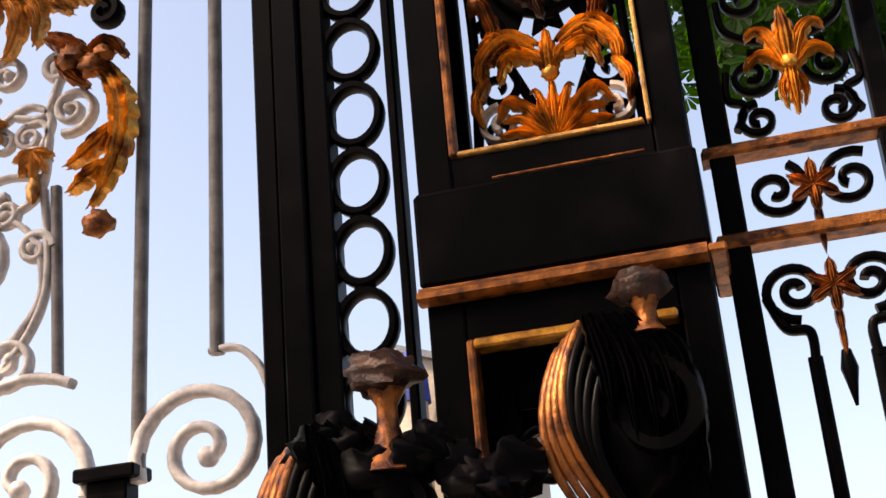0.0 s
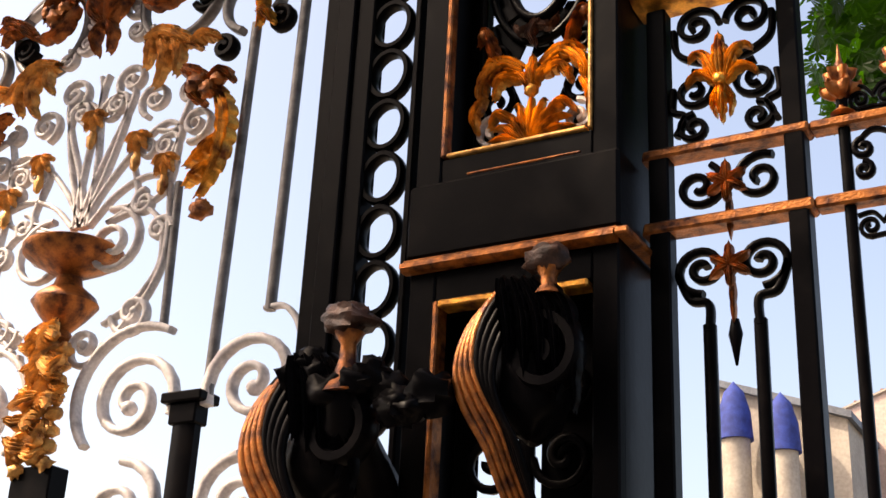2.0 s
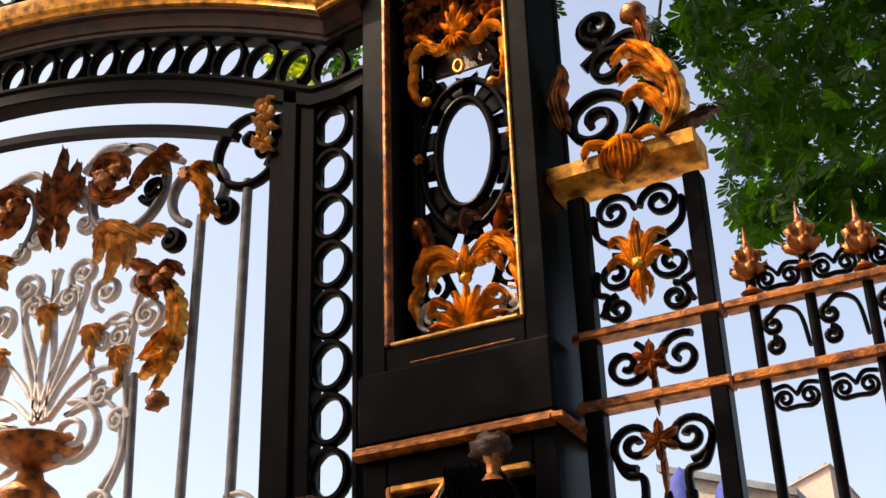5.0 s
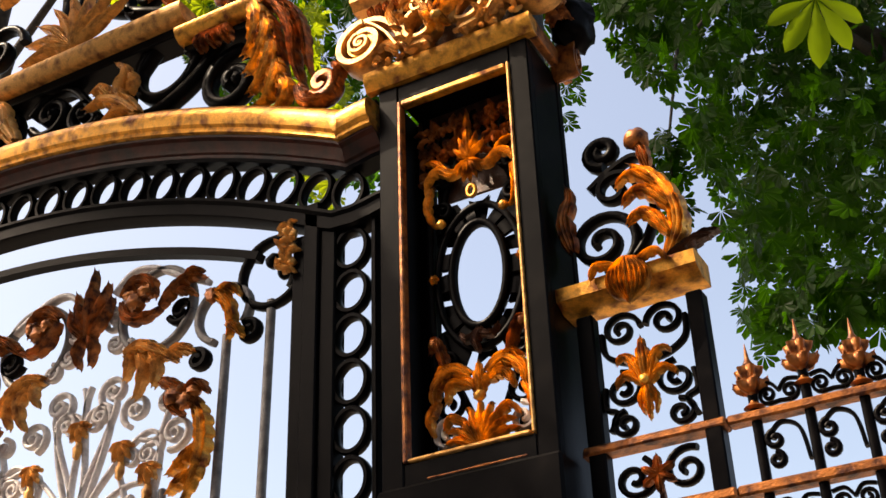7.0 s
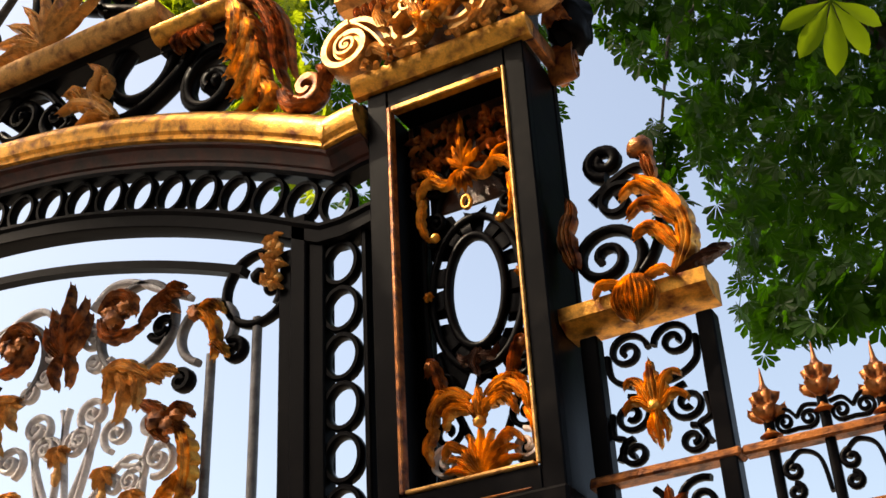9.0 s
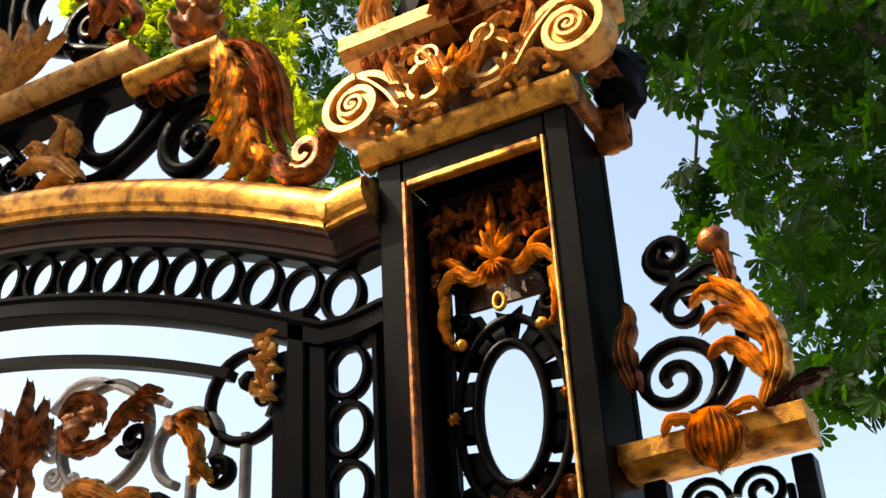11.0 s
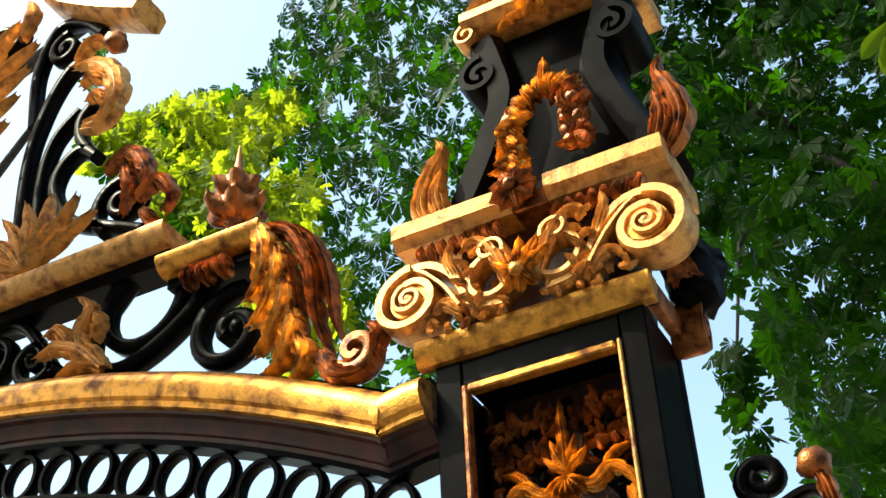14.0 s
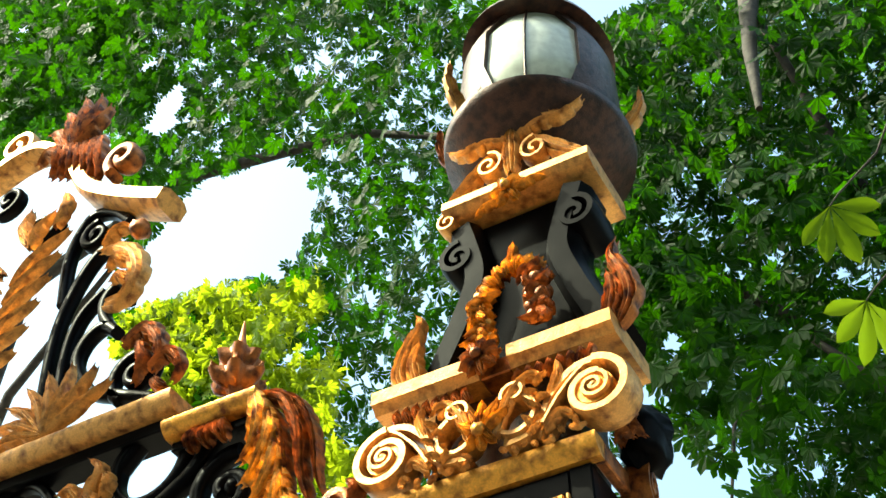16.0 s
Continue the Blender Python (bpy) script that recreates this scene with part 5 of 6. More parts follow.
part("vase", Shape().lathe([(0.04, 0), (0.065, 0.03), (0.04, 0.07), (0.10, 0.14), (0.135, 0.19), (0.12, 0.22), (0.06, 0.27), (0.05, 0.31), (0.14, 0.36), (0.20, 0.40), (0.205, 0.43), (0.19, 0.44)], LM - 0.02, GY, 3.45, 28), GILT_DARK, leafgate, "tarnished gilded vase")
s = Shape()
for j in range(24):
    s.blob((LM + 0.08 * math.sin(j * 2.1), GY - 0.05, 3.44 - 0.022 * j), 0.032, j, 0.6)
s.sprig([(LM - 0.05, 3.52), (LM + 0.03, 3.3), (LM - 0.03, 3.0)], 26, 0.14, GY - 0.05, 12, 1.0)
part("vase_garland", s, GILT_PALE, leafgate, "pale gilded garland under the vase")
part("pedestal", Shape().box(LM - 0.1, LM + 0.1, GY - 0.05, GY + 0.05, 2.36, 2.95), IRON, leafgate)

# ---------------------------------------------------------------- scroll screen right of the pillar
FY = 0.20
scr = thing("scroll_screen", 0.95, FY, 0.15, "narrow black scroll panel with gilded fleuron beside the pillar", "screen")
part("post", Shape().box(0.70, 0.765, FY - 0.035, FY + 0.035, 0.15, 4.40), IRON, scr)
part("post", Shape().box(1.125, 1.185, FY - 0.04, FY + 0.04, 0.15, 4.38), IRON, scr)
SC = 0.945
for z, z2, mt in ((3.815, 3.85, GILT_DARK), (3.545, 3.585, GILT_DARK)):
    part("rail", Shape().box(0.68, 1.20, FY - 0.045, FY + 0.045, z, z2, 0.008), mt, scr, "red-brown gilded rail")
s = Shape()
for sx in (-1, 1):
    s.bar(spiral(SC + sx * 0.085, 4.31, 0.075, 0.014, 180 if sx > 0 else 0, -1.6 * sx, 30), 0.02, 0.04, FY)
    s.bar(curve((SC + sx * 0.16, 4.31), (SC + sx * 0.15, 4.22), (SC + sx * 0.08, 4.17), (SC, 4.16)), 0.02, 0.04, FY)
    s.bar(spiral(SC + sx * 0.10, 4.06, 0.075, 0.014, 90, 1.6 * sx, 30), 0.02, 0.04, FY)
    s.bar(spiral(SC + sx * 0.10, 3.92, 0.055, 0.012, 90, -1.5 * sx, 26), 0.02, 0.04, FY)
    s.bar(curve((SC + sx * 0.165, 4.08), (SC + sx * 0.17, 4.0), (SC + sx * 0.13, 3.97), (SC + sx * 0.16, 3.9)), 0.02, 0.04, FY)
    s.bar(spiral(SC + sx * 0.095, 3.70, 0.085, 0.014, 60, 1.5 * sx if sx > 0 else -1.5, 30), 0.022, 0.04, FY)
    s.bar(spiral(SC + sx * 0.09, 3.41, 0.085, 0.014, -90, 1.7 * sx, 34), 0.024, 0.04, FY)
    s.bar(curve((SC + sx * 0.165, 3.40), (SC + sx * 0.13, 3.31), (SC + sx * 0.075, 3.29), (SC + sx * 0.075, 3.2)), 0.024, 0.04, FY)
    s.bar([(SC + sx * 0.075, 3.22), (SC + sx * 0.075, 1.2)], 0.036, 0.036, FY)
part("scrollwork", s, IRON, scr, "black iron scrollwork")
s = Shape()
s.leaf(curve((SC, 4.07), (SC, 4.15), (SC, 4.25)), 0.075, FY - 0.045, 0.04, 4)
for sx in (-1, 1):
    s.leaf(curve((SC + sx * 0.012, 4.06), (SC + sx * 0.045, 4.15), (SC + sx * 0.085, 4.175), (SC + sx * 0.105, 4.14)), 0.058, FY - 0.04, 0.04, 4)
    s.leaf(curve((SC + sx * 0.012, 4.05), (SC + sx * 0.06, 4.095), (SC + sx * 0.105, 4.08), (SC + sx * 0.112, 4.045)), 0.048, FY - 0.035, 0.035, 3)
    s.leaf(curve((SC + sx * 0.01, 4.04), (SC + sx * 0.03, 3.98), (SC + sx * 0.018, 3.92)), 0.032, FY - 0.03, 0.03, 4)
s.leaf(curve((SC, 4.06), (SC, 3.98), (SC, 3.89)), 0.05, FY - 0.04, 0.04, 5)
s.blob((SC, FY - 0.06, 4.055), 0.022, 3, 0.2)
part("fleuron", s, GILT, scr, "bright gilded fleuron")
for cz, mt in ((3.69, GILT_DARK), (3.40, GILT_DARK)):
    s = Shape()
    for j in range(6):
        g = radians(30 + 60 * j)
        s.leaf([(SC, cz), (SC + 0.05 * math.cos(g), cz + 0.05 * math.sin(g)), (SC + 0.075 * math.cos(g), cz + 0.085 * math.sin(g))], 0.045, FY - 0.03, 0.03, 2)
    s.leaf([(SC, cz - 0.04), (SC, cz - 0.12), (SC, cz - 0.2)], 0.028, FY - 0.01, 0.02, 2)
    part("flower", s, mt, scr, "tarnished gilded flower")
part("spear_drop", Shape().lathe([(0.004, 0), (0.014, 0.06), (0.022, 0.10), (0.012, 0.15)], SC, FY, 3.08, 8), IRON, scr)
part("ledge", Shape().loft([(0.66, 4.425), (1.20, 4.425)], [(0, 0.26), (0, 0.15), (0.015, 0.12), (0.03, 0.085), (0.085, 0.08), (0.095, 0.10), (0.095, 0.26)]), GILT, scr, "worn gilded ledge moulding")
for j in range(9):
    q = (j - 4) / 4
    part("hanging_leaf", Shape().leaf(curve((0.955 + q * 0.03, 4.535), (0.955 + q * 0.07, 4.47), (0.955 + q * 0.065, 4.40), (0.955 + q * 0.02, 4.325 + 0.035 * abs(q))), 0.034, 0.065 - 0.02 * (1 - abs(q)), 0.035, 3, 0.015), GILT, scr, "gilded acanthus hanging over the ledge")
for sx in (-1, 1):
    part("hanging_leaf", Shape().leaf(curve((0.955 + sx * 0.05, 4.52), (0.955 + sx * 0.12, 4.53), (0.955 + sx * 0.15, 4.48)), 0.05, 0.06, 0.03, 3, 0.015), GILT, scr, "gilded acanthus hanging over the ledge")
part("crest_scroll", Shape().bar(spiral(0.83, 4.72, 0.155, 0.025, -70, 1.75, 40), 0.04, 0.06, FY, taper=lambda k: 1.0 - 0.25 * k), IRON, scr, "black iron crest scroll")
strap(scr, "crest_strap", IRON, 0.032, 0.06, FY, (0.83, 4.575), (0.96, 4.62), (1.04, 4.76), (1.04, 4.90), (0.98, 5.02))
part("crest_scroll", Shape().bar(spiral(0.90, 4.95, 0.09, 0.02, 0, 1.3, 24), 0.03, 0.06, FY), IRON, scr)
part("crest_scroll", Shape().bar(spiral(0.87, 5.15, 0.075, 0.02, -90, -1.4, 24), 0.045, 0.06, FY), IRON, scr)
strap(scr, "crest_strap", IRON, 0.03, 0.06, FY, (0.80, 4.98), (0.90, 5.05), (1.0, 5.08), (1.06, 5.0))
s = Shape().leaf(curve((1.09, 4.55), (1.145, 4.68), (1.125, 4.82), (1.06, 4.95), (0.97, 5.03)), 0.10, FY - 0.05, 0.05, 8, 0.03)
s.leaf(curve((1.11, 4.64), (1.05, 4.74), (0.99, 4.76), (0.95, 4.72)), 0.075, FY - 0.07, 0.05, 4, 0.025)
s.leaf(curve((1.12, 4.76), (1.05, 4.85), (0.98, 4.86), (0.94, 4.81)), 0.075, FY - 0.07, 0.05, 4, 0.025)
s.leaf(curve((1.08, 4.88), (1.01, 4.95), (0.95, 4.95), (0.92, 4.91)), 0.065, FY - 0.06, 0.045, 4, 0.025)
s.leaf(curve((1.12, 4.58), (1.165, 4.68), (1.155, 4.80)), 0.05, FY - 0.03, 0.03, 4, 0.025)
part("crest_leaf", s, GILT, scr, "gilded crest leaf")
part("crest_knob", Shape().blob((1.02, FY - 0.03, 5.15), 0.05, 5, 0.3).leaf([(1.05, 5.0), (1.04, 5.08), (1.01, 5.15)], 0.07, FY - 0.03, 0.04, 3), GILT_DARK, scr, "brown curled tip")
s = Shape().leaf(curve((0.72, 4.70), (0.70, 4.84), (0.73, 4.95), (0.71, 5.03)), 0.09, FY - 0.05, 0.04, 4, 0.03)
part("crest_leaf", s, GILT_DARK, scr, "tarnished small leaf beside the pillar")
s = Shape()
for dx, dz, w in ((0.0, 0.0, 0.075), (0.02, 0.035, 0.06), (-0.02, -0.02, 0.05)):
    s.leaf(curve((1.09 + dx, 4.53 + dz), (1.16 + dx, 4.56 + dz), (1.22 + dx, 4.59 + dz), (1.27 + dx, 4.585 + dz)), w, FY - 0.05 + dz, 0.045, 5, 0.03)
part("ledge_curl", s, BRONZE, scr, "dark brown curled leaf on the ledge end")

# ---------------------------------------------------------------- park railing
fen = thing("railing", 3.0, FY, 0.15, "black park railing with red-brown gilded rails", "railing")
for z, z2 in ((3.815, 3.85), (3.545, 3.585), (0.45, 0.5)):
    part("rail", Shape().box(1.20, 6.0, FY - 0.035, FY + 0.035, z, z2, 0.008), GILT_DARK, fen, "red-brown gilded rail")
bar_mesh = Shape().bar([(0, 0.0), (0, 3.70)], 0.034, 0.034, 0).mesh("bar", IRON, True)
sc1 = Shape()
for sx in (-1, 1):
    sc1.bar(spiral(sx * 0.04, 0, 0.034, 0.008, -90, 1.5 * sx, 20), 0.013, 0.026, 0)
    sc1.bar(curve((0, -0.03), (sx * 0.04, -0.034)), 0.013, 0.026, 0)
    sc1.bar(curve((sx * 0.0, 0.01), (sx * 0.03, 0.045), (sx * 0.075, 0.04)), 0.012, 0.026, 0)
sc1_mesh = sc1.mesh("double_scroll", IRON, True)
sc2 = Shape()
sc2.bar(curve((0.07, -0.02), (0.05, 0.10), (-0.01, 0.135), (-0.055, 0.10)), 0.014, 0.03, 0)
sc2.bar(spiral(-0.04, 0.075, 0.035, 0.01, 90, 1.2, 16), 0.02, 0.03, 0)
sc2.bar(spiral(-0.045, 0.0, 0.03, 0.01, 90, -1.2, 16), 0.02, 0.03, 0)
sc2_mesh = sc2.mesh("spandrel_scroll", IRON, True)
BX = [1.338 + 0.1905 * k for k in range(26)]
for k, bx in enumerate(BX):
    ob = new("bar", bar_mesh)
    ob.parent, ob.location = fen, (bx - 3.0, 0, 0.15 if k % 2 else 0.10)
    for me, nm, zz in ((sc1_mesh, "double_scroll", 3.47), (sc1_mesh, "double_scroll", 3.905), (sc2_mesh, "spandrel_scroll", 3.66)):
        ob = new(nm, me)
        ob.parent, ob.location = fen, (bx + 0.095 - 3.0, 0, zz - 0.14)
first = finial(BX[0], FY, 3.87, 0.40, "tarnished gilded flower finial on a railing bar", "railing finials", GILT_DARK)
for k in range(1, 26):
    copy_thing(first, Matrix.Translation((BX[k], FY, 3.87 + (0.05 if k % 2 else 0.0))))

# ---------------------------------------------------------------- far buildings
def house(x, y, w, dpt, h, turn, label):
    hs = thing("house", x, y, 0, label, "house", "far houses")
    part("wall", Shape().box(x - w / 2, x + w / 2, y, y + dpt, 0, h, 0.05), STONE, hs)
    part("cornice", Shape().box(x - w / 2 - 0.3, x + w / 2 + 0.3, y - 0.3, y + dpt + 0.3, h, h + 0.35, 0.05), STONE, hs)
    r = Shape()
    r.add([(x - w / 2, y, h + 0.35), (x + w / 2, y, h + 0.35), (x + w / 2, y + dpt, h + 0.35), (x - w / 2, y + dpt, h + 0.35),
           (x - w / 2 + 1.2, y + 1.4, h + 3.2), (x + w / 2 - 1.2, y + 1.4, h + 3.2), (x + w / 2 - 1.2, y + dpt - 1.4, h + 3.2), (x - w / 2 + 1.2, y + dpt - 1.4, h + 3.2)],
          [(0, 1, 5, 4), (1, 2, 6, 5), (2, 3, 7, 6), (3, 0, 4, 7), (4, 5, 6, 7), (0, 3, 2, 1)])
    roof = part("roof", r, SLATE, hs, "grey slate mansard roof", False)
    for sx in (-0.32, 0.32):
        part("chimney", Shape().box(x + sx * w - 1.6, x + sx * w + 1.6, y + 2, y + 3, h + 1.5, h + 4.4, 0.05), STONE, hs)
        for j in range(6):
            part("chimney_pot", Shape().lathe([(0.16, 0), (0.13, 0.6), (0.15, 0.65)], x + sx * w - 1.3 + j * 0.5, y + 2.5, h + 4.4, 8), CLAY, hs)
    for fl in range(int(h // 3.3)):
        for j in range(int(w // 2.4)):
            xx = x - w / 2 + 1.4 + j * 2.4
            part("window", Shape().box(xx - 0.5, xx + 0.5, y - 0.06, y + 0.05, 1.0 + fl * 3.3, 2.9 + fl * 3.3, 0.02), WINDOW_GLASS, hs, "dark window")
    return hs


def prism(pts, y0, y1):
    """An outline in x and z, given depth from y0 to y1."""
    n = len(pts)
    return Shape().add([(x, y0, z) for x, z in pts] + [(x, y1, z) for x, z in pts],
                       [tuple(range(n)), tuple(range(2 * n - 1, n - 1, -1))] + [(k, (k + 1) % n, n + (k + 1) % n, n + k) for k in range(n)])


def sited(shape):
    """Sets the far house where it stands, keeping its foot on the ground."""
    return shape.mapped(lambda p: (p[0] + 1.6, p[1], p[2] - 1.7 if p[2] > 1 else p[2]))


h1 = thing("house", -7.4, 40, 0, "far pink-cream house with sloping gable and chimney pots", "house", "far houses")
part("wall", sited(prism([(-13.0, 0), (-8.6, 0), (-8.6, 16.0), (-13.0, 17.6)], 40, 44)), STONE, h1, "", False)
part("gable", sited(prism([(-11.2, 14), (-8.0, 14), (-8.0, 18.1), (-11.2, 16.9)], 44.1, 50)), PINK_WALL, h1, "pale pink gable wall", False)
part("coping", sited(prism([(-11.25, 16.9), (-7.95, 18.1), (-7.95, 18.18), (-11.25, 16.98)], 44.0, 50.1)), STONE, h1, "", False)
part("roof", sited(prism([(-13.2, 17.6), (-8.4, 15.95), (-8.4, 16.2), (-13.2, 17.85)], 39.7, 44.3)), SLATE, h1, "grey slate roof slope", False)
for k in range(6):
    part("chimney_pot", sited(Shape().lathe([(0.07, 0), (0.055, 0.3 + 0.12 * (k % 2)), (0.07, 0.34 + 0.12 * (k % 2))], -10.8 + 0.5 * k, 45.0, 17.08 + 0.182 * k, 8)), CLAY, h1)
# Stone shafts are added so the pointed blue tops have a footing.
for dx, dz in ((-12.15, 15.3), (-10.55, 14.75)):
    part("turret_roof", sited(Shape().lathe([(0.62, 0), (0.55, 1.0), (0.34, 1.7), (0.0, 2.1)], dx, 39.0, dz, 14)), BLUE_CLOTH, h1, "pointed blue roof")
    part("turret", sited(Shape().lathe([(0.5, 0), (0.5, dz)], dx, 39.0, 0, 14)), STONE, h1)
# Houses added behind the viewer, never in view, to cut skylight and reflections.
for hx in (-22, 2, 26):
    house(hx, -38, 23, 12, 17.5, 0, "unseen cream stone house added behind the viewer to block skylight")

# ---------------------------------------------------------------- chestnut trees
def palmate(rng, size):
    """Vertices and faces of one palmate leaf in its own plane, hanging along -z."""
    vs, fs = [], []
    nl = int(rng.integers(5, 8))
    for j in range(nl):
        g = -math.pi / 2 + (j - (nl - 1) / 2) * 0.62
        ln = size * (1.0 - 0.10 * abs(j - (nl - 1) / 2)) * rng.uniform(0.9, 1.1)
        w = ln * 0.2
        c, q = math.cos(g), math.sin(g)
        o = len(vs)
        for u, h, lift in ((0.06, 0, 0), (0.45, 0.62, 0.02), (0.74, 1.0, 0.0), (1.0, 0.0, -0.08), (0.74, -1.0, 0.0), (0.45, -0.62, 0.02), (0.6, 0.0, -0.03)):
            vs.append((u * ln * c - h * w * q, -lift * ln - 0.06 * u * u * ln, u * ln * q + h * w * c))
        fs += [(o, o + 1, o + 6), (o + 1, o + 2, o + 6), (o + 2, o + 3, o + 6), (o + 3, o + 4, o + 6), (o + 4, o + 5, o + 6), (o + 5, o, o + 6)]
    return np.array(vs), fs


def leaf_mass(name, clumps, per, size, seed, mat, parent, label):
    """A crown of palmate leaves in ellipsoid clumps (x, y, z, rx, ry, rz, density)."""
    rng = np.random.default_rng(seed)
    kinds = [palmate(rng, 1.0) for _ in range(8)]
    allv, allf, off = [], [], 0
    for x, y, z, rx, ry, rz, dn in clumps:
        for _ in range(int(per * dn)):
            d = rng.normal(size=3)
            d /= np.linalg.norm(d)
            r = rng.uniform(0.15, 1.0) ** 0.5
            p = np.array((x, y, z)) + d * r * np.array((rx, ry, rz))
            vs, fs = kinds[int(rng.integers(0, 8))]
            e = Euler((rng.normal(0.0, 0.6), rng.normal(0, 0.5), rng.uniform(-3.14, 3.14)))
            m = np.array(e.to_matrix())
            sz = size * rng.uniform(0.65, 1.25)
            allv.append((vs * sz) @ m.T + p)
            allf += [(a + off, b + off, c + off) for a, b, c in fs]
            off += len(vs)
    me = bpy.data.meshes.new(name)
    me.from_pydata(np.concatenate(allv).tolist(), [], allf)
    me.materials.append(mat)
    ob = new(name, me)
    ob.parent = parent
    ob.location = (-parent.location[0], -parent.location[1], -parent.location[2])
    return tagged(ob, label)


def limb(pts, r0, r1):
    return Shape().tube(pts, r0, r1, 9)


def limb_set(tr, paths, r0, r1):
    for p in paths:
        part("limb", limb(p, r0, r1), BARK, tr)


def step_line(x, knots):
    for (xa, za), (xb, zb) in zip(knots, knots[1:]):
        if xa <= x <= xb:
            return za + (zb - za) * (x - xa) / (xb - xa)
    return 99.0


def canopy(name, x0, x1, top, under, gaps, count, size, seed, mat, parent, label, y0=3.5, y1=4.7, deep=0.0):
    """Leaves scattered through a slab of crown above its lower edge, thinned in clumps and left open in gaps (x, z, rx, rz)."""
    rng = np.random.default_rng(seed)
    kinds = [palmate(rng, 1.0) for _ in range(10)]
    allv, allf, off, done, tries = [], [], 0, 0, 0
    while done < count and tries < count * 12:
        tries += 1
        x = rng.uniform(x0, x1)
        lo = step_line(x, under)
        if lo >= top:
            continue
        z = rng.uniform(lo, top)
        y = rng.uniform(y0, y1) + (rng.uniform(0, deep) if z > lo + 0.5 else 0.0)
        if any(((x - gx) / rx) ** 2 + ((z - gz) / rz) ** 2 < 1.0 + 0.5 * noise.noise(Vector((x * 2.2, 7.7, z * 2.2))) for gx, gz, rx, rz in gaps):
            continue
        if noise.noise(Vector((x * 1.5, y * 1.5 + seed, z * 1.5))) < -0.16 + (0.22 if z < lo + 0.35 else 0.0):
            continue
        view_scale = (y + 3.8) / 7.8          # scaled out from the viewer's place, so edge and gaps hold at depth
        x, z = 2.1 + (x - 2.1) * view_scale, 2.6 + (z - 2.6) * view_scale
        vs, fs = kinds[int(rng.integers(0, 10))]
        m = np.array(Euler((rng.normal(0.0, 0.6), rng.normal(0, 0.5), rng.uniform(-3.14, 3.14))).to_matrix())
        allv.append((vs * size * rng.uniform(0.65, 1.3)) @ m.T + np.array((x, y, z)))
        allf += [(a + off, b + off, c + off) for a, b, c in fs]
        off += len(vs)
        done += 1
    me = bpy.data.meshes.new(name)
    me.from_pydata(np.concatenate(allv).tolist(), [], allf)
    me.materials.append(mat)
    ob = new(name, me)
    ob.parent = parent
    ob.location = (-parent.location[0], -parent.location[1], -parent.location[2])
    return tagged(ob, label)


tree = thing("chestnut_tree", 3.4, 6.5, 0, "tall green chestnut tree behind the railing", "tree", "chestnut trees")
part("trunk", limb([(3.4, 6.5, 0), (3.4, 6.45, 2.0), (3.3, 6.3, 4.5), (3.2, 6.2, 7.5), (2.8, 6.0, 11.0), (2.4, 5.8, 15)], 0.32, 0.08), BARK, tree)
limb_set(tree, (((3.3, 6.3, 5.0), (2.6, 5.6, 7.0), (1.7, 4.8, 8.6), (0.9, 4.4, 9.6)), ((3.2, 6.2, 7.5), (1.6, 5.6, 9.5), (0.2, 5.2, 11.2), (-1.4, 5.0, 12.2)),
                ((3.0, 6.2, 9.0), (1.6, 5.0, 11.5), (1.2, 4.0, 13.6)), ((1.25, 4.0, 13.4), (1.15, 3.8, 12.4), (1.10, 3.7, 11.5)), ((2.8, 6.0, 10.0), (1.0, 5.8, 12.5), (-1.2, 5.6, 15.0))), 0.10, 0.03)
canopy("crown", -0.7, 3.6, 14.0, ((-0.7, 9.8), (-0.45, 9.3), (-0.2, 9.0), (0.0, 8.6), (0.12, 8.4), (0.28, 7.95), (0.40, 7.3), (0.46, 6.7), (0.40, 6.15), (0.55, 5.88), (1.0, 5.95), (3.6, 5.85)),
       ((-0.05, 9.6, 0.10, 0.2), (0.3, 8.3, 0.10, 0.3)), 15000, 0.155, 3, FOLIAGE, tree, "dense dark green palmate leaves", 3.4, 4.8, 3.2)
tree2 = thing("chestnut_tree", -13.0, 8.0, 0, "sunlit green chestnut tree behind the gateway arch", "tree", "chestnut trees")
part("trunk", limb([(-13, 8, 0), (-13, 7.9, 4), (-12.6, 7.5, 9), (-12, 7, 13.5), (-10.5, 6.2, 17)], 0.4, 0.1), BARK, tree2)
limb_set(tree2, (((-12.2, 7.2, 12.5), (-10.5, 6.4, 15.0), (-8.0, 6.0, 17.0)), ((-10.5, 6.2, 17), (-7, 5.6, 17), (-4, 5.4, 16), (-2, 5.2, 14.5))), 0.12, 0.03)
leaf_mass("twig_leaves", ((0.06, 4.0, 7.75, 0.14, 0.25, 0.32, 0.7), (0.06, 4.0, 7.30, 0.12, 0.2, 0.30, 0.5)), 50, 0.15, 29, FOLIAGE, tree, "hanging leafy twig")
limb_set(tree, (((0.6, 4.3, 9.3), (0.25, 4.1, 8.8), (0.10, 4.0, 7.9), (0.06, 4.0, 7.1)),), 0.02, 0.006)
UNDER = ((-12, 18.0), (-6.9, 16.0), (-6.3, 14.4), (-6.0, 12.1), (-5.6, 11.6), (-5.0, 11.1), (-4.4, 10.3), (-3.9, 9.5), (-3.3, 8.6), (-2.8, 8.2), (-0.6, 8.3))
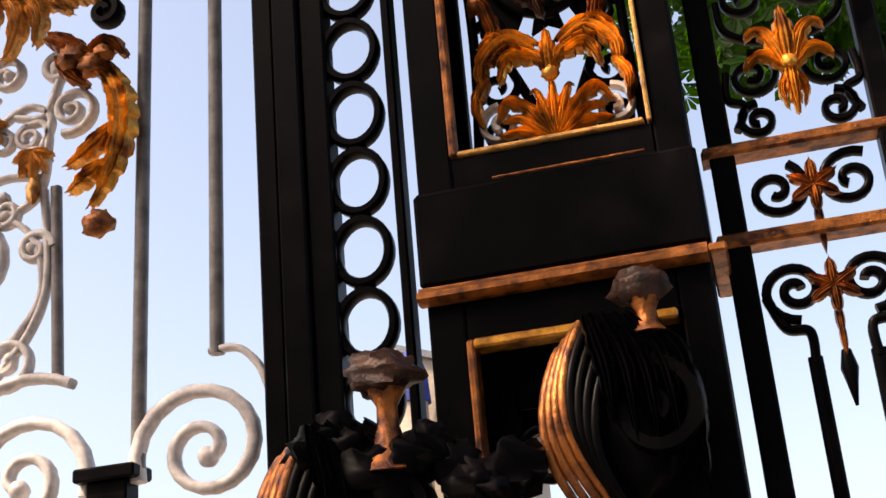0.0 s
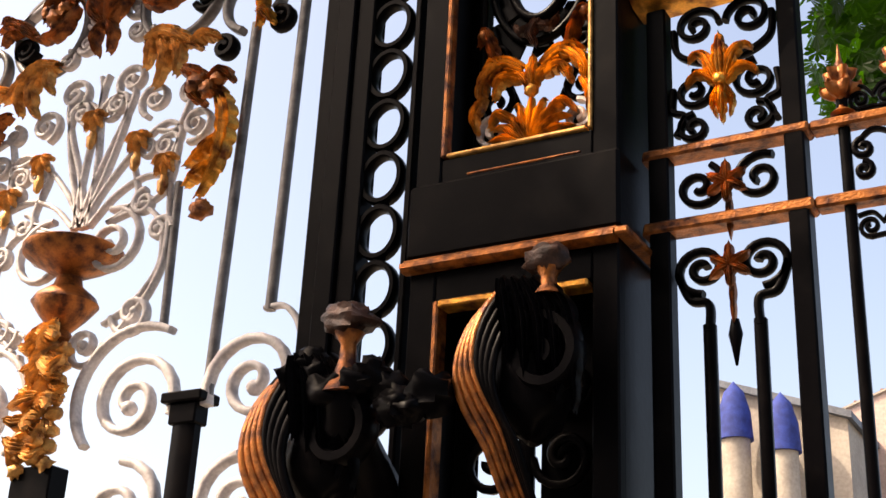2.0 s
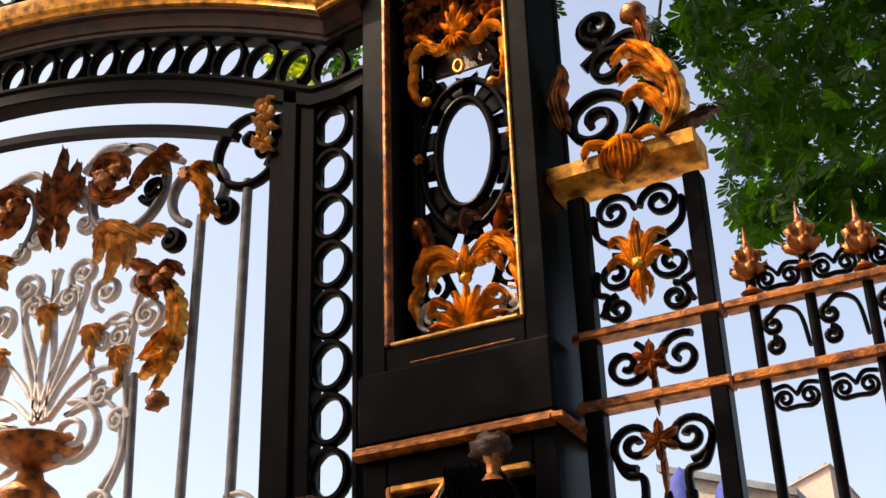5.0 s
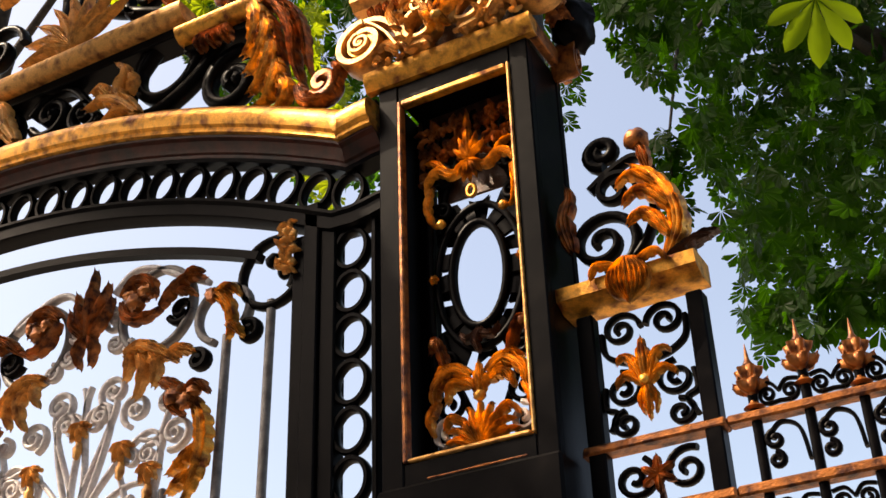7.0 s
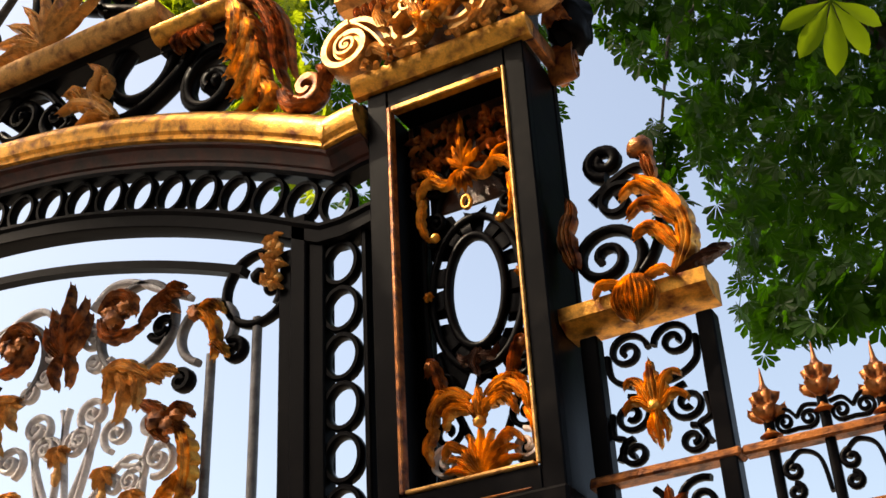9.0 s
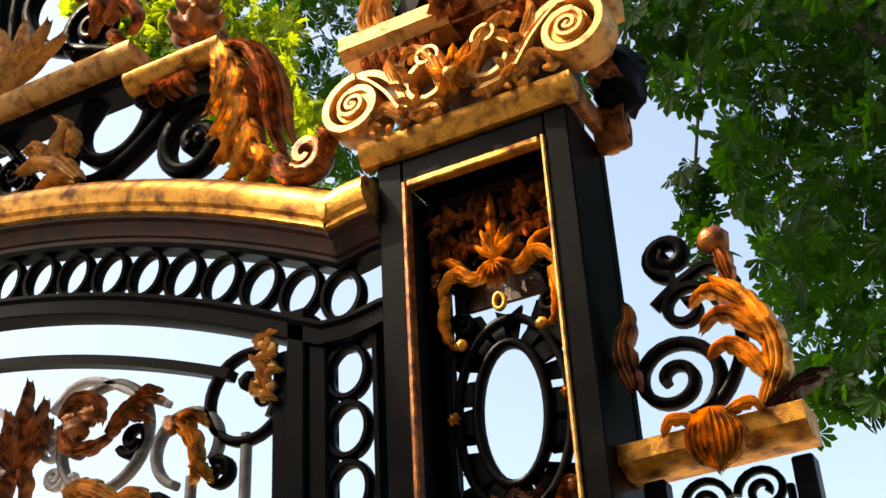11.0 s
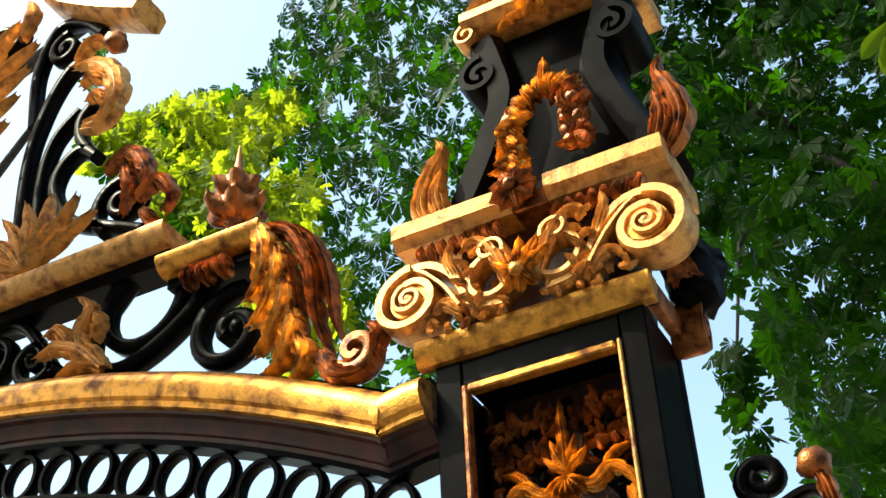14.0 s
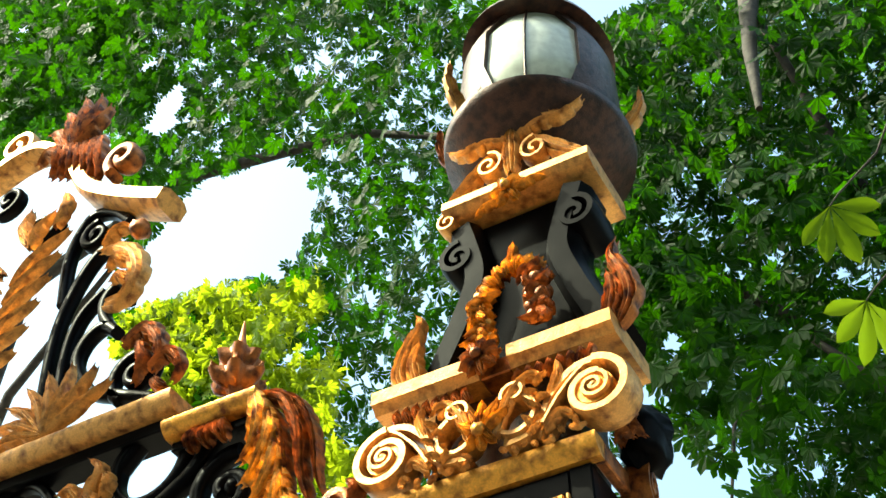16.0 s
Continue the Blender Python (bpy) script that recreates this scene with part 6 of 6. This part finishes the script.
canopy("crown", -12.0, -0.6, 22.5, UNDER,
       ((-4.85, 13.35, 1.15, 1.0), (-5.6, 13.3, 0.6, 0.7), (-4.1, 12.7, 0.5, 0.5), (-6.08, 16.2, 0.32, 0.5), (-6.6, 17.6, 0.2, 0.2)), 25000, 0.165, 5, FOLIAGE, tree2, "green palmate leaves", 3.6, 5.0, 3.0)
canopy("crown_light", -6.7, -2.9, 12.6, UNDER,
       ((-4.85, 13.3, 1.0, 0.85), (-5.6, 13.2, 0.6, 0.55), (-2.9, 11.9, 0.55, 1.2), (-2.9, 10.2, 0.3, 0.5), (-3.7, 12.6, 0.7, 0.5), (-3.4, 11.2, 0.2, 0.3)), 2500, 0.125, 7, FOLIAGE_LIGHT, tree2, "leaves coloured bright yellow-green as if sunlit", 3.5, 4.6)

# the street tree over the viewer, whose twigs hang into the view; its unseen crown is added shade
tree3 = thing("chestnut_tree", 5.6, -4.0, 0, "chestnut tree on the street side of the gate", "tree", "chestnut trees")
part("trunk", limb([(5.6, -4.0, 0), (5.5, -4.0, 3), (5.2, -3.8, 6), (4.6, -3.6, 9), (4.0, -3.4, 12)], 0.34, 0.1), BARK, tree3)
limb_set(tree3, (((5.2, -3.8, 6), (4.4, -3.5, 7.2), (3.6, -3.2, 7.8)), ((4.8, -3.7, 8.0), (1.5, -4.2, 9.0), (-1.5, -3.2, 9.2), (-3.2, -1.9, 8.4)),
                 ((3.6, -3.2, 7.8), (1.6, -3.2, 8.0), (0.7, -2.7, 7.2)), ((4.0, -3.4, 12.0), (1.0, -2.8, 14.5), (-2.6, -1.8, 16.4), (-5.2, -1.0, 17.4))), 0.08, 0.012)
limb_set(tree3, (((3.6, -3.2, 7.8), (3.4, -2.4, 7.0), (3.0, -1.9, 6.2)),), 0.02, 0.008)
# Clumps out of view, set to block sun from the far crown and lower gate.
leaf_mass("crown", ((-5.2, -1.0, 17.4, 2.6, 1.2, 1.5, 4.5), (-3.3, -1.7, 8.0, 0.95, 1.1, 0.75, 1.0), (-3.2, -1.4, 8.5, 0.7, 0.9, 0.5, 0.7), (3.0, -4.0, 10.0, 2.6, 2.4, 1.4, 3.2), (0.2, -5.4, 10.4, 2.6, 2.4, 1.4, 3.0), (5.2, -1.6, 10.2, 2.0, 2.2, 1.6, 2.2), (5.0, 1.4, 9.6, 1.4, 1.8, 1.6, 1.8), (3.0, -8.0, 8.0, 4.0, 1.5, 3.0, 3.0)),
          420, 0.24, 9, FOLIAGE, tree3, "unseen green leaves overhead, added as shade")

# sprays of leaves hanging near the viewer
def spray(x, y, z, size, seed, turn, tilt=0.3):
    rng = np.random.default_rng(seed)
    sp = thing("leaf_spray", x, y, z, "hanging chestnut leaf spray lit yellow-green", "leaves", "near leaf sprays")
    for j in range(5):
        g = -math.pi / 2 + (j - 2) * 0.55
        ln = size * (1.0 - 0.12 * abs(j - 2))
        vs, fs = [], []
        for i in range(9):
            u = i / 8
            w = ln * 0.165 * (math.sin(math.pi * u ** 1.7) ** 0.8 if 0 < u < 1 else 0.0)
            for c in (-1, -0.5, 0, 0.5, 1):
                zz = u * ln
                wob = 0.012 * ln * math.sin(i * 2.4 + c * 3)
                vs.append((zz * math.cos(g) - c * w * math.sin(g), -0.25 * abs(c) * w + 0.35 * u * u * ln * 0.4 + wob, zz * math.sin(g) + c * w * math.cos(g)))
        for i in range(8):
            for c in range(4):
                fs.append((i * 5 + c, i * 5 + c + 1, i * 5 + c + 6, i * 5 + c + 5))
        m = np.array(Euler((tilt, 0.0, turn)).to_matrix())
        me = bpy.data.meshes.new("leaflet")
        me.from_pydata((np.array(vs) @ m.T).tolist(), [], fs)
        me.materials.append(NEAR_LEAF)
        me.polygons.foreach_set("use_smooth", [True] * len(me.polygons))
        ob = new("leaflet", me)
        ob.parent = sp
    part("stalk", Shape().tube([(x, y, z), (x + 0.05, y + 0.01, z + 0.06), (x + 0.25, y + 0.02, z + 0.22), (x + 0.6, y - 0.02, z + 0.8), (3.0, -1.9, 6.2)], 0.003, 0.008, 6), BARK, sp)
    return sp



spray(1.91, -0.18, 5.26, 0.27, 1446, 0.5)
spray(1.66, 0.48, 7.0, 0.27, 1523, -0.2, 0.55)
spray(1.68, 0.48, 6.45, 0.27, 1608, 0.9)
